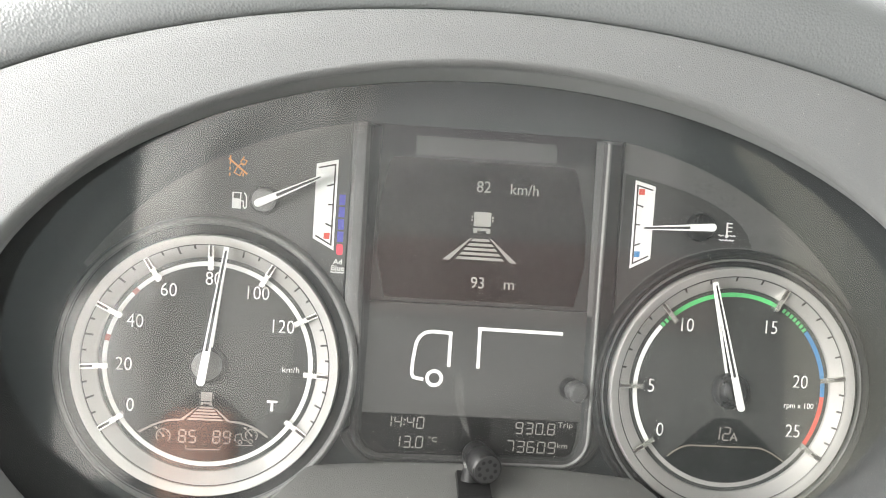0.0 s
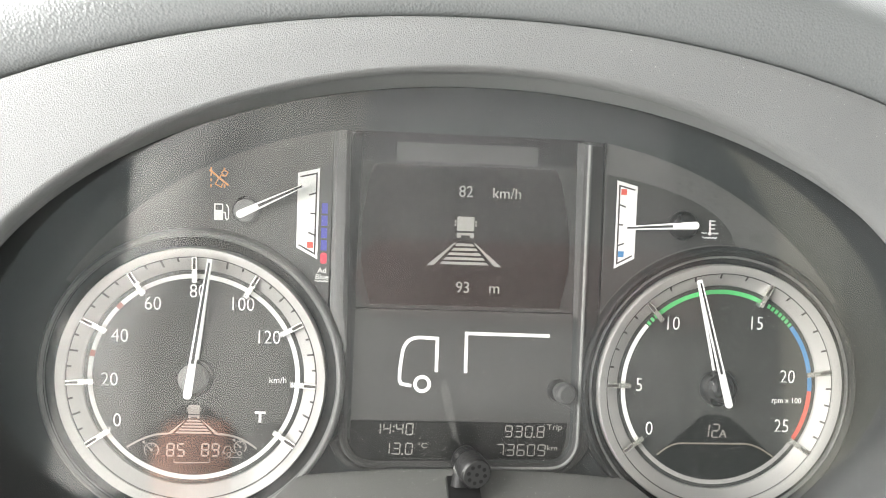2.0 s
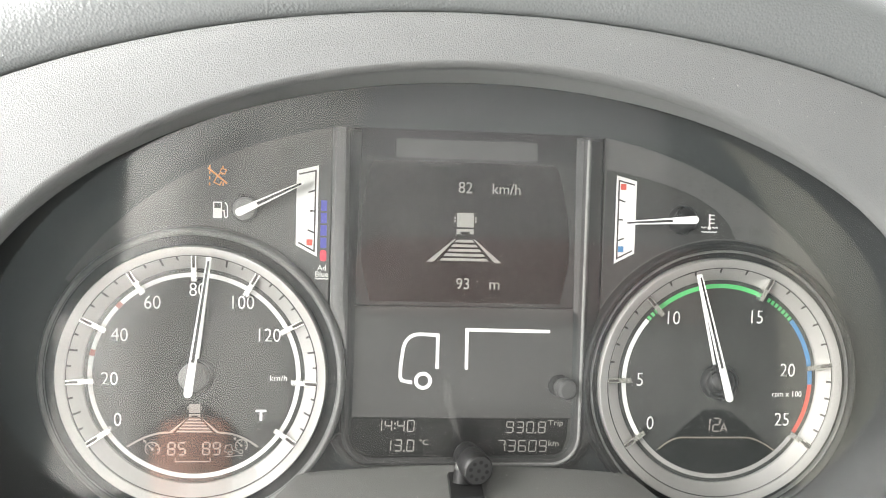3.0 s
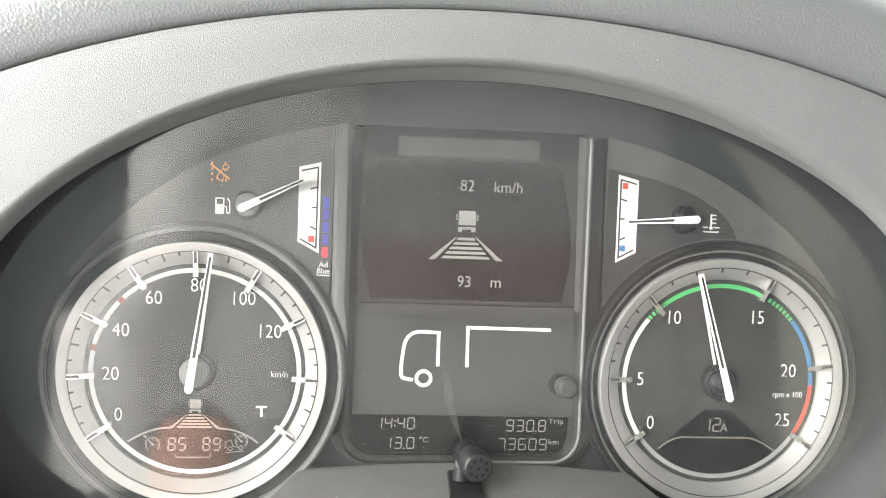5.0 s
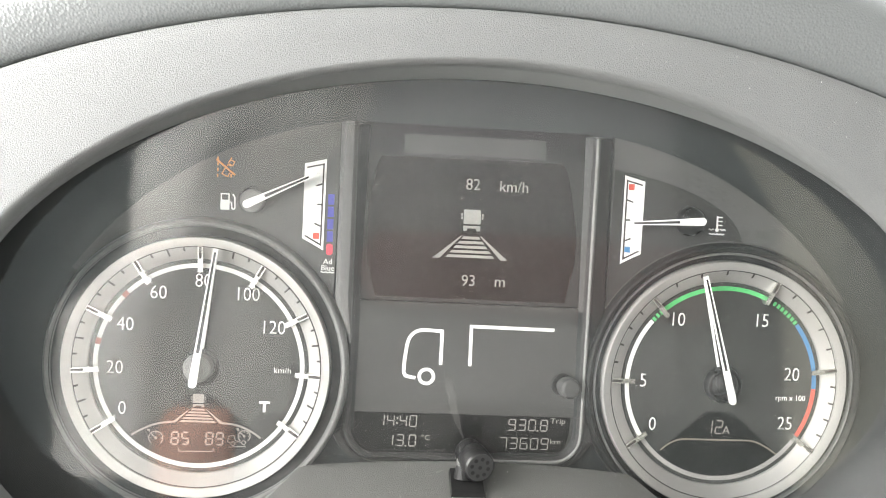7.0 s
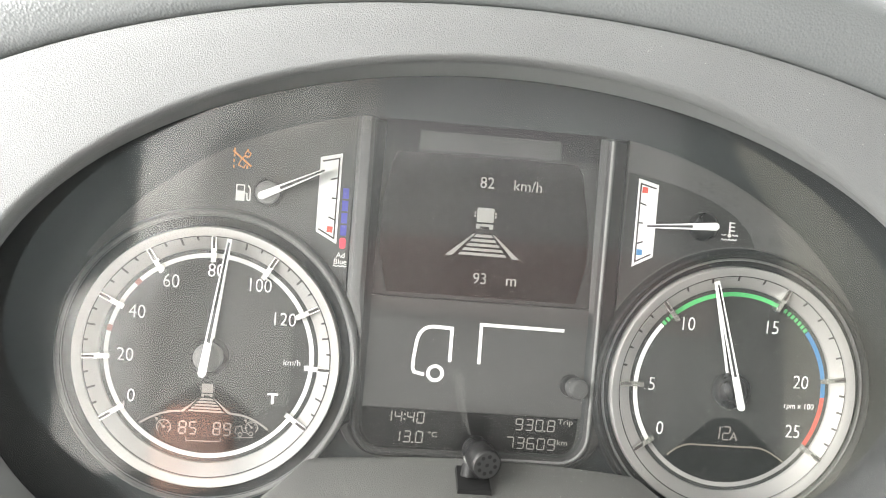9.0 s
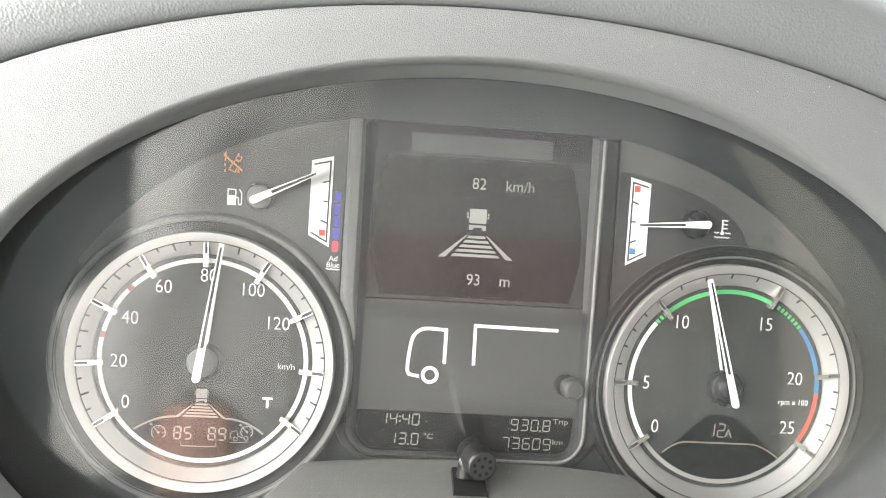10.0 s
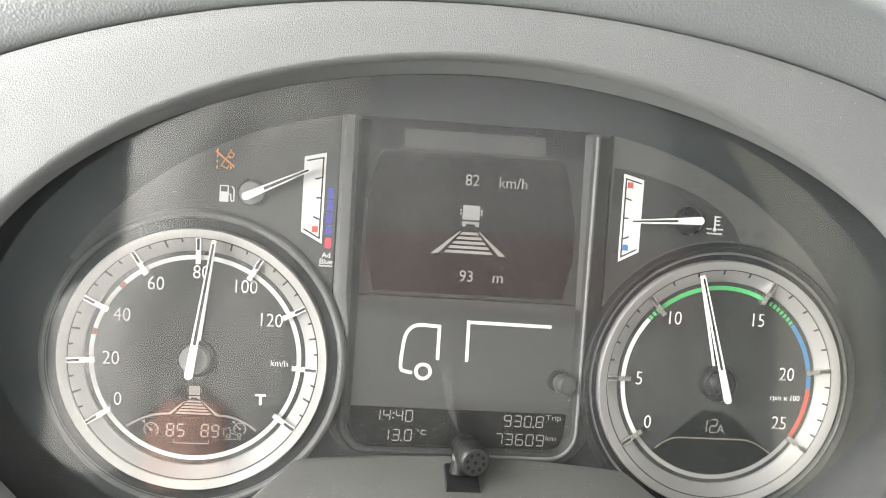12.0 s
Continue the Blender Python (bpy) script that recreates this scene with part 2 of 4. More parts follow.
def arc_band(cx, cz, r0, r1, a0, a1, y, thick):
    n = max(2, int(abs(a1 - a0) / 2.5))
    bm = bmesh.new()
    ins, outs = arc_pts(cx, cz, r0, a0, a1, n), arc_pts(cx, cz, r1, a0, a1, n)
    vs = [[bm.verts.new((x * K, d * K, z * K)) for x, z in line] for d in (y, y + thick) for line in (ins, outs)]
    for i in range(n):
        for p, q in ((0, 1), (1, 3), (3, 2), (2, 0)):
            bm.faces.new((vs[p][i], vs[p][i + 1], vs[q][i + 1], vs[q][i]))
    for i in (0, n):
        bm.faces.new((vs[0][i], vs[1][i], vs[3][i], vs[2][i]))
    return bm


def lathe(cx, cz, profile, n=96, cap=False):
    """Turns a profile of (radius, depth) about the axis through (cx, cz)."""
    bm = bmesh.new()
    rows = []
    for r, y in profile:
        rows.append([bm.verts.new(((cx + r * math.cos(2 * math.pi * i / n)) * K, y * K, (cz + r * math.sin(2 * math.pi * i / n)) * K)) for i in range(n)])
    for a, b in zip(rows, rows[1:]):
        for i in range(n):
            bm.faces.new((a[i], a[(i + 1) % n], b[(i + 1) % n], b[i]))
    if cap:
        bm.faces.new(rows[0])
    return bm


def turned(profile, axis_from, axis_to, n=32, cap0=True, cap1=True):
    """Turns (radius, share of the way) about the line between two points in millimetres."""
    a, b = Vector(axis_from), Vector(axis_to)
    d = (b - a).normalized()
    u = d.cross(Vector((0.3, 0.2, 1))).normalized()
    v = d.cross(u)
    bm = bmesh.new()
    rows = []
    for r, s in profile:
        c = a.lerp(b, s)
        rows.append([bm.verts.new((c + (u * math.cos(2 * math.pi * i / n) + v * math.sin(2 * math.pi * i / n)) * r) * K) for i in range(n)])
    for p, q in zip(rows, rows[1:]):
        for i in range(n):
            bm.faces.new((p[i], p[(i + 1) % n], q[(i + 1) % n], q[i]))
    if cap0:
        bm.faces.new(rows[0])
    if cap1:
        bm.faces.new(rows[-1])
    return bm


def writing(text, x, z, height, y=-0.15, thick=0.12, stretch=1.0, space=1.0, align="CENTER", bold=0.0):
    """Letters of the built-in font, middle at (x, z); height is that of a capital."""
    cu = bpy.data.curves.new("writing", "FONT")
    cu.body, cu.align_x, cu.align_y = text, align, "CENTER"
    cu.size, cu.space_character, cu.resolution_u = 1.0, space, 3
    cu.offset = bold
    tmp = bpy.data.objects.new("writing", cu)
    scene.collection.objects.link(tmp)
    dg = bpy.context.evaluated_depsgraph_get()
    me = bpy.data.meshes.new_from_object(tmp.evaluated_get(dg))
    bm = bmesh.new()
    bm.from_mesh(me)
    bpy.data.objects.remove(tmp)
    bpy.data.curves.remove(cu)
    bpy.data.meshes.remove(me)
    zs = [v.co.y for v in bm.verts]
    mid = (min(zs) + max(zs)) / 2 if "/" not in text else 0.5 * (min(zs) + max(zs))
    s = height / 0.69
    for v in bm.verts:
        v.co = Vector(((x + v.co.x * s * stretch) * K, y * K, (z + (v.co.y - mid) * s) * K))
    ext = bmesh.ops.extrude_face_region(bm, geom=list(bm.faces))
    for g in ext["geom"]:
        if isinstance(g, bmesh.types.BMVert):
            g.co.y += thick * K
    return bm


SEGS = {"0": "abcdef", "1": "bc", "2": "abged", "3": "abgcd", "4": "fgbc", "5": "afgcd", "6": "afgedc", "7": "abc", "8": "abcdefg", "9": "abcdfg"}


def digits(text, x, z, w, h, pitch, bar=0.75, slant=0.05, y=-0.12, thick=0.1):
    """Seven-segment figures; x, z is the left foot of the first."""
    bm = bmesh.new()
    g = bar * 0.62

    def seg(x0, z0, x1, z1):
        a, b = Vector((x0, z0)), Vector((x1, z1))
        d = (b - a).normalized()
        s = Vector((-d.y, d.x)) * bar / 2
        a, b = a + d * g, b - d * g
        prism(bm, [a - d * bar * 0.35, a + s, b + s, b + d * bar * 0.35, b - s, a - s], y, thick)

    for ch in text:
        if ch in ".:":
            x += 0.9 if ch == "." else 1.3
            for hz in ((0,) if ch == "." else (h * 0.28, h * 0.72)):
                q = x - (pitch - w + 1.0) * 0.5 + slant * hz
                prism(bm, rect(q - bar * 0.8, z + hz - bar * 0.7, q + bar * 0.8, z + hz + bar * 0.7), y, thick)
            continue
        ends = {"a": (0, 1, 1, 1), "b": (1, 1, 1, 0.5), "c": (1, 0.5, 1, 0), "d": (0, 0, 1, 0), "e": (0, 0.5, 0, 0), "f": (0, 1, 0, 0.5), "g": (0, 0.5, 1, 0.5)}
        for s in SEGS.get(ch, ""):
            x0, z0, x1, z1 = ends[s]
            seg(x + x0 * w + slant * z0 * h, z + z0 * h, x + x1 * w + slant * z1 * h, z + z1 * h)
        x += pitch
    return bm


def ellipse(cx, cz, a, b, y, n=160):
    return [Vector(((cx + a * math.cos(2 * math.pi * i / n)) * K, y * K, (cz + b * math.sin(2 * math.pi * i / n)) * K)) for i in range(n)]


def loft(sections, close_last=False, close_first=False):
    bm = bmesh.new()
    rows = [[bm.verts.new(c) for c in s] for s in sections]
    n = len(rows[0])
    for p, q in zip(rows, rows[1:]):
        for i in range(n):
            bm.faces.new((p[i], p[(i + 1) % n], q[(i + 1) % n], q[i]))
    if close_first:
        bm.faces.new(rows[0])
    if close_last:
        bm.faces.new(rows[-1])
    return bm


# ---------------------------------------------------------------- the cab
def slab(name, x0, x1, y0, y1, z0, z1, mat, label, category):
    """A wall, floor or ceiling panel of the cab, in metres."""
    bm = bmesh.new()
    bmesh.ops.create_cube(bm, size=1)
    for v in bm.verts:
        v.co = Vector(((x0 + x1) / 2 + v.co.x * (x1 - x0), (y0 + y1) / 2 + v.co.y * (y1 - y0), (z0 + z1) / 2 + v.co.z * (z1 - z0)))
    return tagged(link_mesh(name, bm, mat), label, category, kind="structure")


slab("ground", -400, 400, -400, 400, -1.35, -1.25, ASPHALT, "grey asphalt road surface under the cab", "ground")
slab("floor", -0.70, 1.90, -0.95, 1.00, -0.05, 0.0, CARPET, "dark rubber floor mat of the cab", "floor")
slab("ceiling", -0.70, 1.90, -0.95, 0.60, 2.02, 2.07, TRIM, "grey cab ceiling lining", "ceiling")
# unseen rear wall and box, split into tones to shape the glass's reflections
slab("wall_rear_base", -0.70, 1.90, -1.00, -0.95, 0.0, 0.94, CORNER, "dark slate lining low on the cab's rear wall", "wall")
slab("bunk_base", -0.70, 1.90, -0.95, -0.64, 0.0, 0.842, CORNER, "dark slate bunk box along the rear wall", "bunk")
slab("wall_rear_lower", -0.33, 0.40, -1.00, -0.951, 0.94, 1.39, REARGREY, "grey lower rear wall lining of the cab", "wall")
slab("wall_rear_upper", -0.33, 0.40, -1.00, -0.953, 1.39, 2.02, TRIMLIGHT, "lighter grey upper rear wall lining of the cab", "wall")
slab("wall_rear_corner", -0.70, -0.33, -1.00, -0.952, 0.94, 2.02, CORNER, "blackish slate lining of the cab's rear corner", "wall")
slab("wall_rear_side", 0.40, 1.90, -1.00, -0.952, 0.94, 2.02, DARKTRIM, "dark slate lining on the far part of the rear wall", "wall")
for x0, x1, side in ((-0.75, -0.70, "near"), (1.90, 1.95, "far")):
    slab("wall_%s_sill" % side, x0, x1, -1.00, 1.00, 0.0, 1.02, TRIM, "grey lower door lining of the cab", "wall")
    slab("wall_%s_header" % side, x0, x1, -1.00, 0.70, 1.83, 2.02, TRIM, "grey lining above the door window", "wall")
    slab("wall_%s_rear" % side, x0, x1, -1.00, -0.76, 1.02, 1.83, TRIM, "grey lining behind the door window", "wall")
    slab("wall_%s_pillar" % side, x0, x1, 0.34, 0.70, 1.02, 1.83, TRIM, "grey windscreen pillar lining", "wall")
slab("wall_front", -0.70, 1.90, 0.95, 1.00, 0.0, 1.12, TRIM, "grey bulkhead below the windscreen", "wall")


def ramp(z, z0, z1):
    return min(1, max(0, (z - z0) / (z1 - z0)))


def curtain(edge, width, bulge, mat, label):
    """A drawn-back bunk curtain: a soft bulge of cloth on the rear wall."""
    bm = bmesh.new()
    rows = []
    for z in [0.845, 0.92, 1.0] + [1.1 + 0.05 * k for k in range(19)]:
        row = []
        for deep in (0, 0.006):
            row += [bm.verts.new((edge(z) + width(z) * (i / 40) - deep * (i / 40), -0.945 - deep + bulge(z) * math.sin(math.pi * (i / 40) ** 0.6) + 0.004 * math.sin(i * 0.4 + z), z)) for i in range(41)][::(1 if deep == 0 else -1)]
        rows.append(row)
    for p, q in zip(rows, rows[1:]):
        for i in range(82):
            bm.faces.new((p[i], p[(i + 1) % 82], q[(i + 1) % 82], q[i]))
    tagged(link_mesh("curtain", bm, mat, True), label, "curtain", group="bunk curtains")


curtain(lambda z: -0.352 - 0.073 * ramp(z, 1.18, 1.11), lambda z: 0.21 + 0.03 * ramp(z, 1.1, 1.4) + 0.07 * ramp(z, 1.38, 1.46) + 0.073 * ramp(z, 1.18, 1.11), lambda z: 0.13 - 0.08 * ramp(z, 1.33, 1.45), CURTAIN, "pale cloth curtain drawn back on the cab's rear wall")
# unseen olive cloth, added for the pale patch mirrored at the upper right
curtain(lambda z: 0.475 + 0.06 * ramp(z, 1.45, 1.32), lambda z: 0.13, lambda z: 0.05, OLIVE, "dull olive cloth added for a pale reflection at the right")



def soft_block(name, x0, x1, y0, y1, z0, z1, mat, label, category, puff=0.012):
    """A stuffed cloth block: rounded edges, bulging faces with shallow creases."""
    bm = bmesh.new()
    bmesh.ops.create_cube(bm, size=2)
    bmesh.ops.subdivide_edges(bm, edges=bm.edges[:], cuts=9, use_grid_fill=True)
    half = Vector(((x1 - x0) / 2, (y1 - y0) / 2, (z1 - z0) / 2))
    mid = Vector(((x0 + x1) / 2, (y0 + y1) / 2, (z0 + z1) / 2))
    for v in bm.verts:
        c = v.co
        ball = Vector((c.x * math.sqrt(1 - c.y ** 2 / 2 - c.z ** 2 / 2 + (c.y * c.z) ** 2 / 3), c.y * math.sqrt(1 - c.x ** 2 / 2 - c.z ** 2 / 2 + (c.x * c.z) ** 2 / 3), c.z * math.sqrt(1 - c.x ** 2 / 2 - c.y ** 2 / 2 + (c.x * c.y) ** 2 / 3)))
        q = c.lerp(ball, 0.35)
        q = Vector((q.x * half.x, q.y * half.y, q.z * half.z)) + mid
        q += (c.normalized() * puff) * (noise.noise(q * 16) * 0.8)
        q.z = max(q.z, z0)
        v.co = q
    return tagged(link_mesh(name, bm, mat, True), label, category)


# unseen red block in place of the driver's clothes, mirrored in the speedometer
soft_block("cushion", -0.262, -0.184, -0.74, -0.66, 0.843, 0.960, RUST, "small rust-red cloth block added for a red reflection", "cushion")
# unseen dull red block, added to tint what the glass mirrors over the screen
soft_block("blanket", -0.055, 0.45, -0.950, -0.90, 1.10, 1.25, DULLCLOTH, "dull red cloth block added to tint the screen's reflection", "blanket", 0.003)

# ---------------------------------------------------------------- dashboard and hood
N = 200


def ring_of(a, b, y, cx=-2.0, cz=0.0):
    return ellipse(cx, cz, a, b, y, N)


hood = thing("instrument_hood", "grey grained plastic hood round the instrument cluster", "instrument hood")


def lip_of(a, b, y, cx=-3.0):
    """A ring of the hood's lip, a little flatter over the driver's side."""
    ring = ring_of(a, b, y, cx)
    for k, v in enumerate(ring):
        turn = 2 * math.pi * k / N
        if math.pi / 2 < turn < math.pi:
            f = 1 - 0.010 * math.sin(2 * turn - math.pi)
            v.x, v.z = v.x * f, v.z * f
    return ring


def pane_y(x, z):
    """The depth of the cover glass, which leans and curves forward at its sides."""
    return -16.0 - 0.11 * z - 14.0 * ((x - 2.4) / 237) ** 2


def seat_of(a, b, back=0.0):
    """The oval seat in which the cover glass sits."""
    return [Vector((v.x, (pane_y(v.x / K, v.z / K) + back) * K, v.z)) for v in ring_of(a, b, 0, 1.6)]


seat, mouth = seat_of(231.4, 141.4), lip_of(221.3, 143.65, -49.0)
inner = [ring_of(262, 160, 1.5, 2.4), seat_of(238, 146, 3.0), seat_of(231.9, 141.9, 0.6), seat] + [[a.lerp(b, t) for a, b in zip(seat, mouth)] for t in (0.06, 0.3, 0.55, 0.8, 1.0)]
edge = [lip_of(223.0, 144.8, -45), lip_of(221.2, 143.7, -48.5)]
for i in range(17):  # the rounded lip, broadest on the passenger's side
    s = radians(90 * i / 16)
    grow = 1 - math.cos(s)
    tight = lip_of(221.0 + 4.4 * grow, 143.5 + 3.0 * grow, -52.0 - 4.9 * math.sin(s))
    broad = lip_of(221.0 + 13 * grow, 143.5 + 6.6 * grow, -48.5 - 8.7 * math.sin(s))
    edge.append([p.lerp(q, max(0, math.cos(2 * math.pi * k / N)) ** 0.8) for k, (p, q) in enumerate(zip(tight, broad))])
flange = [ring_of(236, 152.0, -57.5, -2.8), ring_of(250, 155.6, -57.8, -2.6), ring_of(272, 160.0, -58.2, -2), ring_of(294, 162.8, -58, -1.5), ring_of(311, 164.2, -57.5, -1)]
part("inner_wall", loft(inner), WALLGREY, hood, "smooth grey inner wall", smooth=True)
part("shroud", loft(edge + flange + [ring_of(314.5, 164.8, -57.0, -1), ring_of(315.8, 165.2, -55.5, -1), ring_of(316.2, 165.3, -50, -1)]), HOOD, hood, "grey grained rounded shroud", smooth=True)

pad = [ring_of(316.5, 165.45, -50, -1), ring_of(316.6, 165.5, -54.2, -1), ring_of(317.2, 165.9, -56.4, -1), ring_of(319, 167.2, -58.0, -1), ring_of(323, 170.6, -59.6, -1), ring_of(329, 176, -61.2, -1), ring_of(335, 182, -62.8, -1),
       ring_of(342, 189, -62.6, -1), ring_of(348, 195, -60.6, -1), ring_of(354, 200.5, -57, -1), ring_of(362, 207, -51, -1), ring_of(374, 216, -41, -1), ring_of(396, 233, -22, -1), ring_of(430, 260, 10, -1), ring_of(470, 285, 55, -1)]
dash = thing("dashboard", "grey leather-grained dashboard pad round the hood", "dashboard", kind="structure")
part("pad", loft(pad), PAD, dash, smooth=True)
slab("dashboard_body", -0.70, 1.90, 0.10, 0.95, 0.45, 1.14, TRIM, "grey dashboard body below the windscreen", "dashboard")

# ---------------------------------------------------------------- instrument cluster
cluster = thing("instrument_cluster", "black truck instrument cluster with two round dials and displays", "instrument cluster")
part("carrier", plate([(v.x / K, v.z / K) for v in ring_of(266, 163, 0, 2.4)], 3.0, 4.0), BACKING, cluster, "dark slate backing plate")

CX = 132.2


def collar(cx, rim_mat):
    """The black moat and grained rim round a dial."""
    ob = part("dial_surround", lathe(cx, 0, [(63.8, 2.5), (64.6, -1.0), (67.0, -2.6), (69.0, -3.2), (69.6, -4.6), (70.4, -5.2), (71.4, -5.0), (72.2, -3.8), (72.8, 2.5)], 144), MOAT, cluster, smooth=True)
    part("rim", lathe(cx, 0, [(68.9, -2.9), (69.4, -4.2), (70.2, -5.5), (71.1, -5.9), (72.1, -5.3), (73.0, -3.2), (73.3, 2.5)], 144), rim_mat, ob, "grained black rim, near one paler with painted light", smooth=True)
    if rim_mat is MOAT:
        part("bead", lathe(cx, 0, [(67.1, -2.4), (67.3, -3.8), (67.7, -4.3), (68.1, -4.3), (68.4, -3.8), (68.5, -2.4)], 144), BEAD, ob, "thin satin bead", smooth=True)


def dial(name, cx, label):
    face = part(name, lathe(cx, 0, [(0.01, 0.0), (46, 0.0), (53.4, 0.0), (53.6, 0.8), (53.6, 2.6)], 144), FACE, cluster, label)
    part("bezel_ring", lathe(cx, 0, [(53.0, 0.6), (53.0, -0.3), (53.3, -1.0), (58.95, -4.2), (59.1, -3.8), (59.55, -3.8), (59.7, -4.5), (62.9, -5.7), (63.6, -5.8), (64.0, -5.2), (64.2, 2.0)], 160), SILVER, face, "satin silver bezel ring", smooth=True)
    part("groove", arc_band(cx, 0, 59.1, 59.6, 0, 360, -3.9, 0.3), DARKPRINT, face, "dark line round the bezel")
    return face


def ring_y(r):
    return -1.0 - (r - 53.3) / (58.95 - 53.3) * 3.2


def ring_tick(cx, ang, length, width, face):
    """A dark mark printed on the sloping bezel ring."""
    bm = bmesh.new()
    u, v = Vector((math.cos(radians(ang)), math.sin(radians(ang)))), Vector((-math.sin(radians(ang)), math.cos(radians(ang))))
    lo, hi = [], []
    for r, s in ((59.2 - length, -1), (59.2 - length, 1), (59.2, 1), (59.2, -1)):
        p = u * r + v * width / 2 * s
        lo.append(bm.verts.new(((cx + p.x) * K, (ring_y(r) + 0.2) * K, p.y * K)))
        hi.append(bm.verts.new(((cx + p.x) * K, (ring_y(r) - 0.06) * K, p.y * K)))
    bm.faces.new(hi)
    for i in range(4):
        bm.faces.new((hi[i], lo[i], lo[(i + 1) % 4], hi[(i + 1) % 4]))
    part("tick_mark", bm, DARKPRINT, face)


def block_tick(cx, ang, face):
    """A bright metal block that bridges the ring and the printed arc."""
    u, v = Vector((math.cos(radians(ang)), math.sin(radians(ang)))), Vector((-math.sin(radians(ang)), math.cos(radians(ang))))

    def solid(r0, r1, w0, w1, top0, top1, low, inset):
        bm = bmesh.new()
        base, top = [], []
        for r, s, w, t in ((r0, -1, w0, top0), (r0, 1, w0, top0), (r1, 1, w1, top1), (r1, -1, w1, top1)):
            p = u * r + v * w / 2 * s
            base.append(bm.verts.new(((cx + p.x) * K, low * K, p.y * K)))
            q = u * (r + (inset if r == r0 else 0)) + v * (w / 2 - inset) * s
            top.append(bm.verts.new(((cx + q.x) * K, t * K, q.y * K)))
        bm.faces.new(top)
        for i in range(4):
            bm.faces.new((top[i], base[i], base[(i + 1) % 4], top[(i + 1) % 4]))
        return bm

    part("tick_block", solid(46.4, 59.3, 3.4, 3.4, -3.6, -5.0, -0.2, 0.45), CHROME, face, "raised bright metal tick")
    part("tick_slot", solid(53.6, 59.1, 1.25, 1.25, -4.5, -5.08, -3.0, 0.0), DARKPRINT, face)


def needle(face, px, pz, ang, tail, tip, w_tail, w_tip, y, slot, drop_most=3.6):
    u, v = Vector((math.cos(radians(ang)), math.sin(radians(ang)))), Vector((-math.sin(radians(ang)), math.cos(radians(ang))))

    def at(r, s):
        return Vector((px, pz)) + u * r + v * s

    w = lambda r: (w_tail + (w_tip - w_tail) * (r + tail) / (tip + tail)) / 2
    round_tail = [at(-tail + w_tail / 2 - w_tail / 2 * math.cos(radians(a)), w_tail / 2 * math.sin(radians(a))) for a in range(-90, 91, 18)]
    s0, s1, half = slot
    body = bmesh.new()
    # the solid hub end, two rails and the tip leave a slot open between them
    prism(body, round_tail + [at(s0, w(s0)), at(s0, -w(s0))], y, 0.9)
    for s in (1, -1):
        prism(body, [at(s0, s * w(s0)), at(s1, s * w(s1)), at(s1, s * half * 0.7), at(s0, s * half)], y, 0.9)
    prism(body, [at(s1, w(s1)), at(tip, w_tip / 2), at(tip, -w_tip / 2), at(s1, -w(s1))], y, 0.9)
    part("needle", body, NEEDLE, face, "white slotted needle")
    keel = bmesh.new()  # the deep rail under the needle, shallow at the tip
    rows = []
    for r in (s0 - 2.5, s0 + (tip - s0) * 0.33, s0 + (tip - s0) * 0.66, tip - 0.6):
        drop = y + 2.3 + drop_most * (1 - (r - s0) / (tip - s0))
        rows.append([keel.verts.new((q.x * K, d * K, q.y * K)) for q, d in ((at(r, -0.55), drop), (at(r, 0.55), drop), (at(r, 0.55), drop + 0.9), (at(r, -0.55), drop + 0.9))])
    for p, q in zip(rows, rows[1:]):
        for i in range(4):
            keel.faces.new((p[i], p[(i + 1) % 4], q[(i + 1) % 4], q[i]))
    keel.faces.new(rows[0])
    keel.faces.new(rows[-1])
    part("needle_keel", keel, NEEDLE, face, "thin white rail under the needle")
    part("needle_slot", plate([at(s0, half), at(s1, half * 0.7), at(s1, -half * 0.7), at(s0, -half)], y + 0.35, 0.4), HUBBLACK, face)


def hub(face, px, pz, r, y, mat):
    # round grey hubs the wide, low black skirt stands for shadow and recess
    part("hub_skirt", lathe(px, pz, [(r * k, h) for k, h in (((1.34, 0.0), (1.32, y * 0.1), (1.2, y * 0.16), (1.0, y * 0.18)) if mat is HUBGREY else ((1.32, 0.0), (1.30, y * 0.35), (1.16, y * 0.55), (1.02, y * 0.6)))], 48), HUBBLACK, face, "black hub skirt, widened as a shadow round grey hubs", smooth=True)
    top = [(0.01, y), (r * 0.72, y), (r * 0.93, y + 0.5), (r, y + 1.4), (r, -0.1)] if mat is HUBGREY else [(0.01, y), (r * 0.55, y), (r * 0.62, y + 0.2), (r * 0.98, y + 3.2), (r, y + 3.6), (r, -0.1)]
    part("hub", lathe(px, pz, top, 48), mat, face, smooth=True)


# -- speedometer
# this rim takes the paler colour that carries the light
collar(-CX, LITRIM)
speedo = dial("speedometer", -CX, "round speedometer with white figures and silver ring")
S0, DS = 213.5, -30.85
part("scale_arc", arc_band(-CX, 0, 48.7, 50.9, 0, 360, -0.3, 0.25), WHITE, speedo, "white printed scale circle")
for i in range(9):
    block_tick(-CX, S0 + DS * i, speedo)
    if i < 8:
        for q, ln in ((0.25, 1.9), (0.5, 3.4), (0.75, 1.9)):
            ring_tick(-CX, S0 + DS * (i + q), ln, 0.95, speedo)
for v in (30, 50):
    a = S0 + DS * v / 20
    part("limit_mark", arc_band(-CX, 0, 48.6, 51.0, a - 1.8, a + 1.8, -0.36, 0.2), DULLRED, speedo, "small dull red mark on the scale")
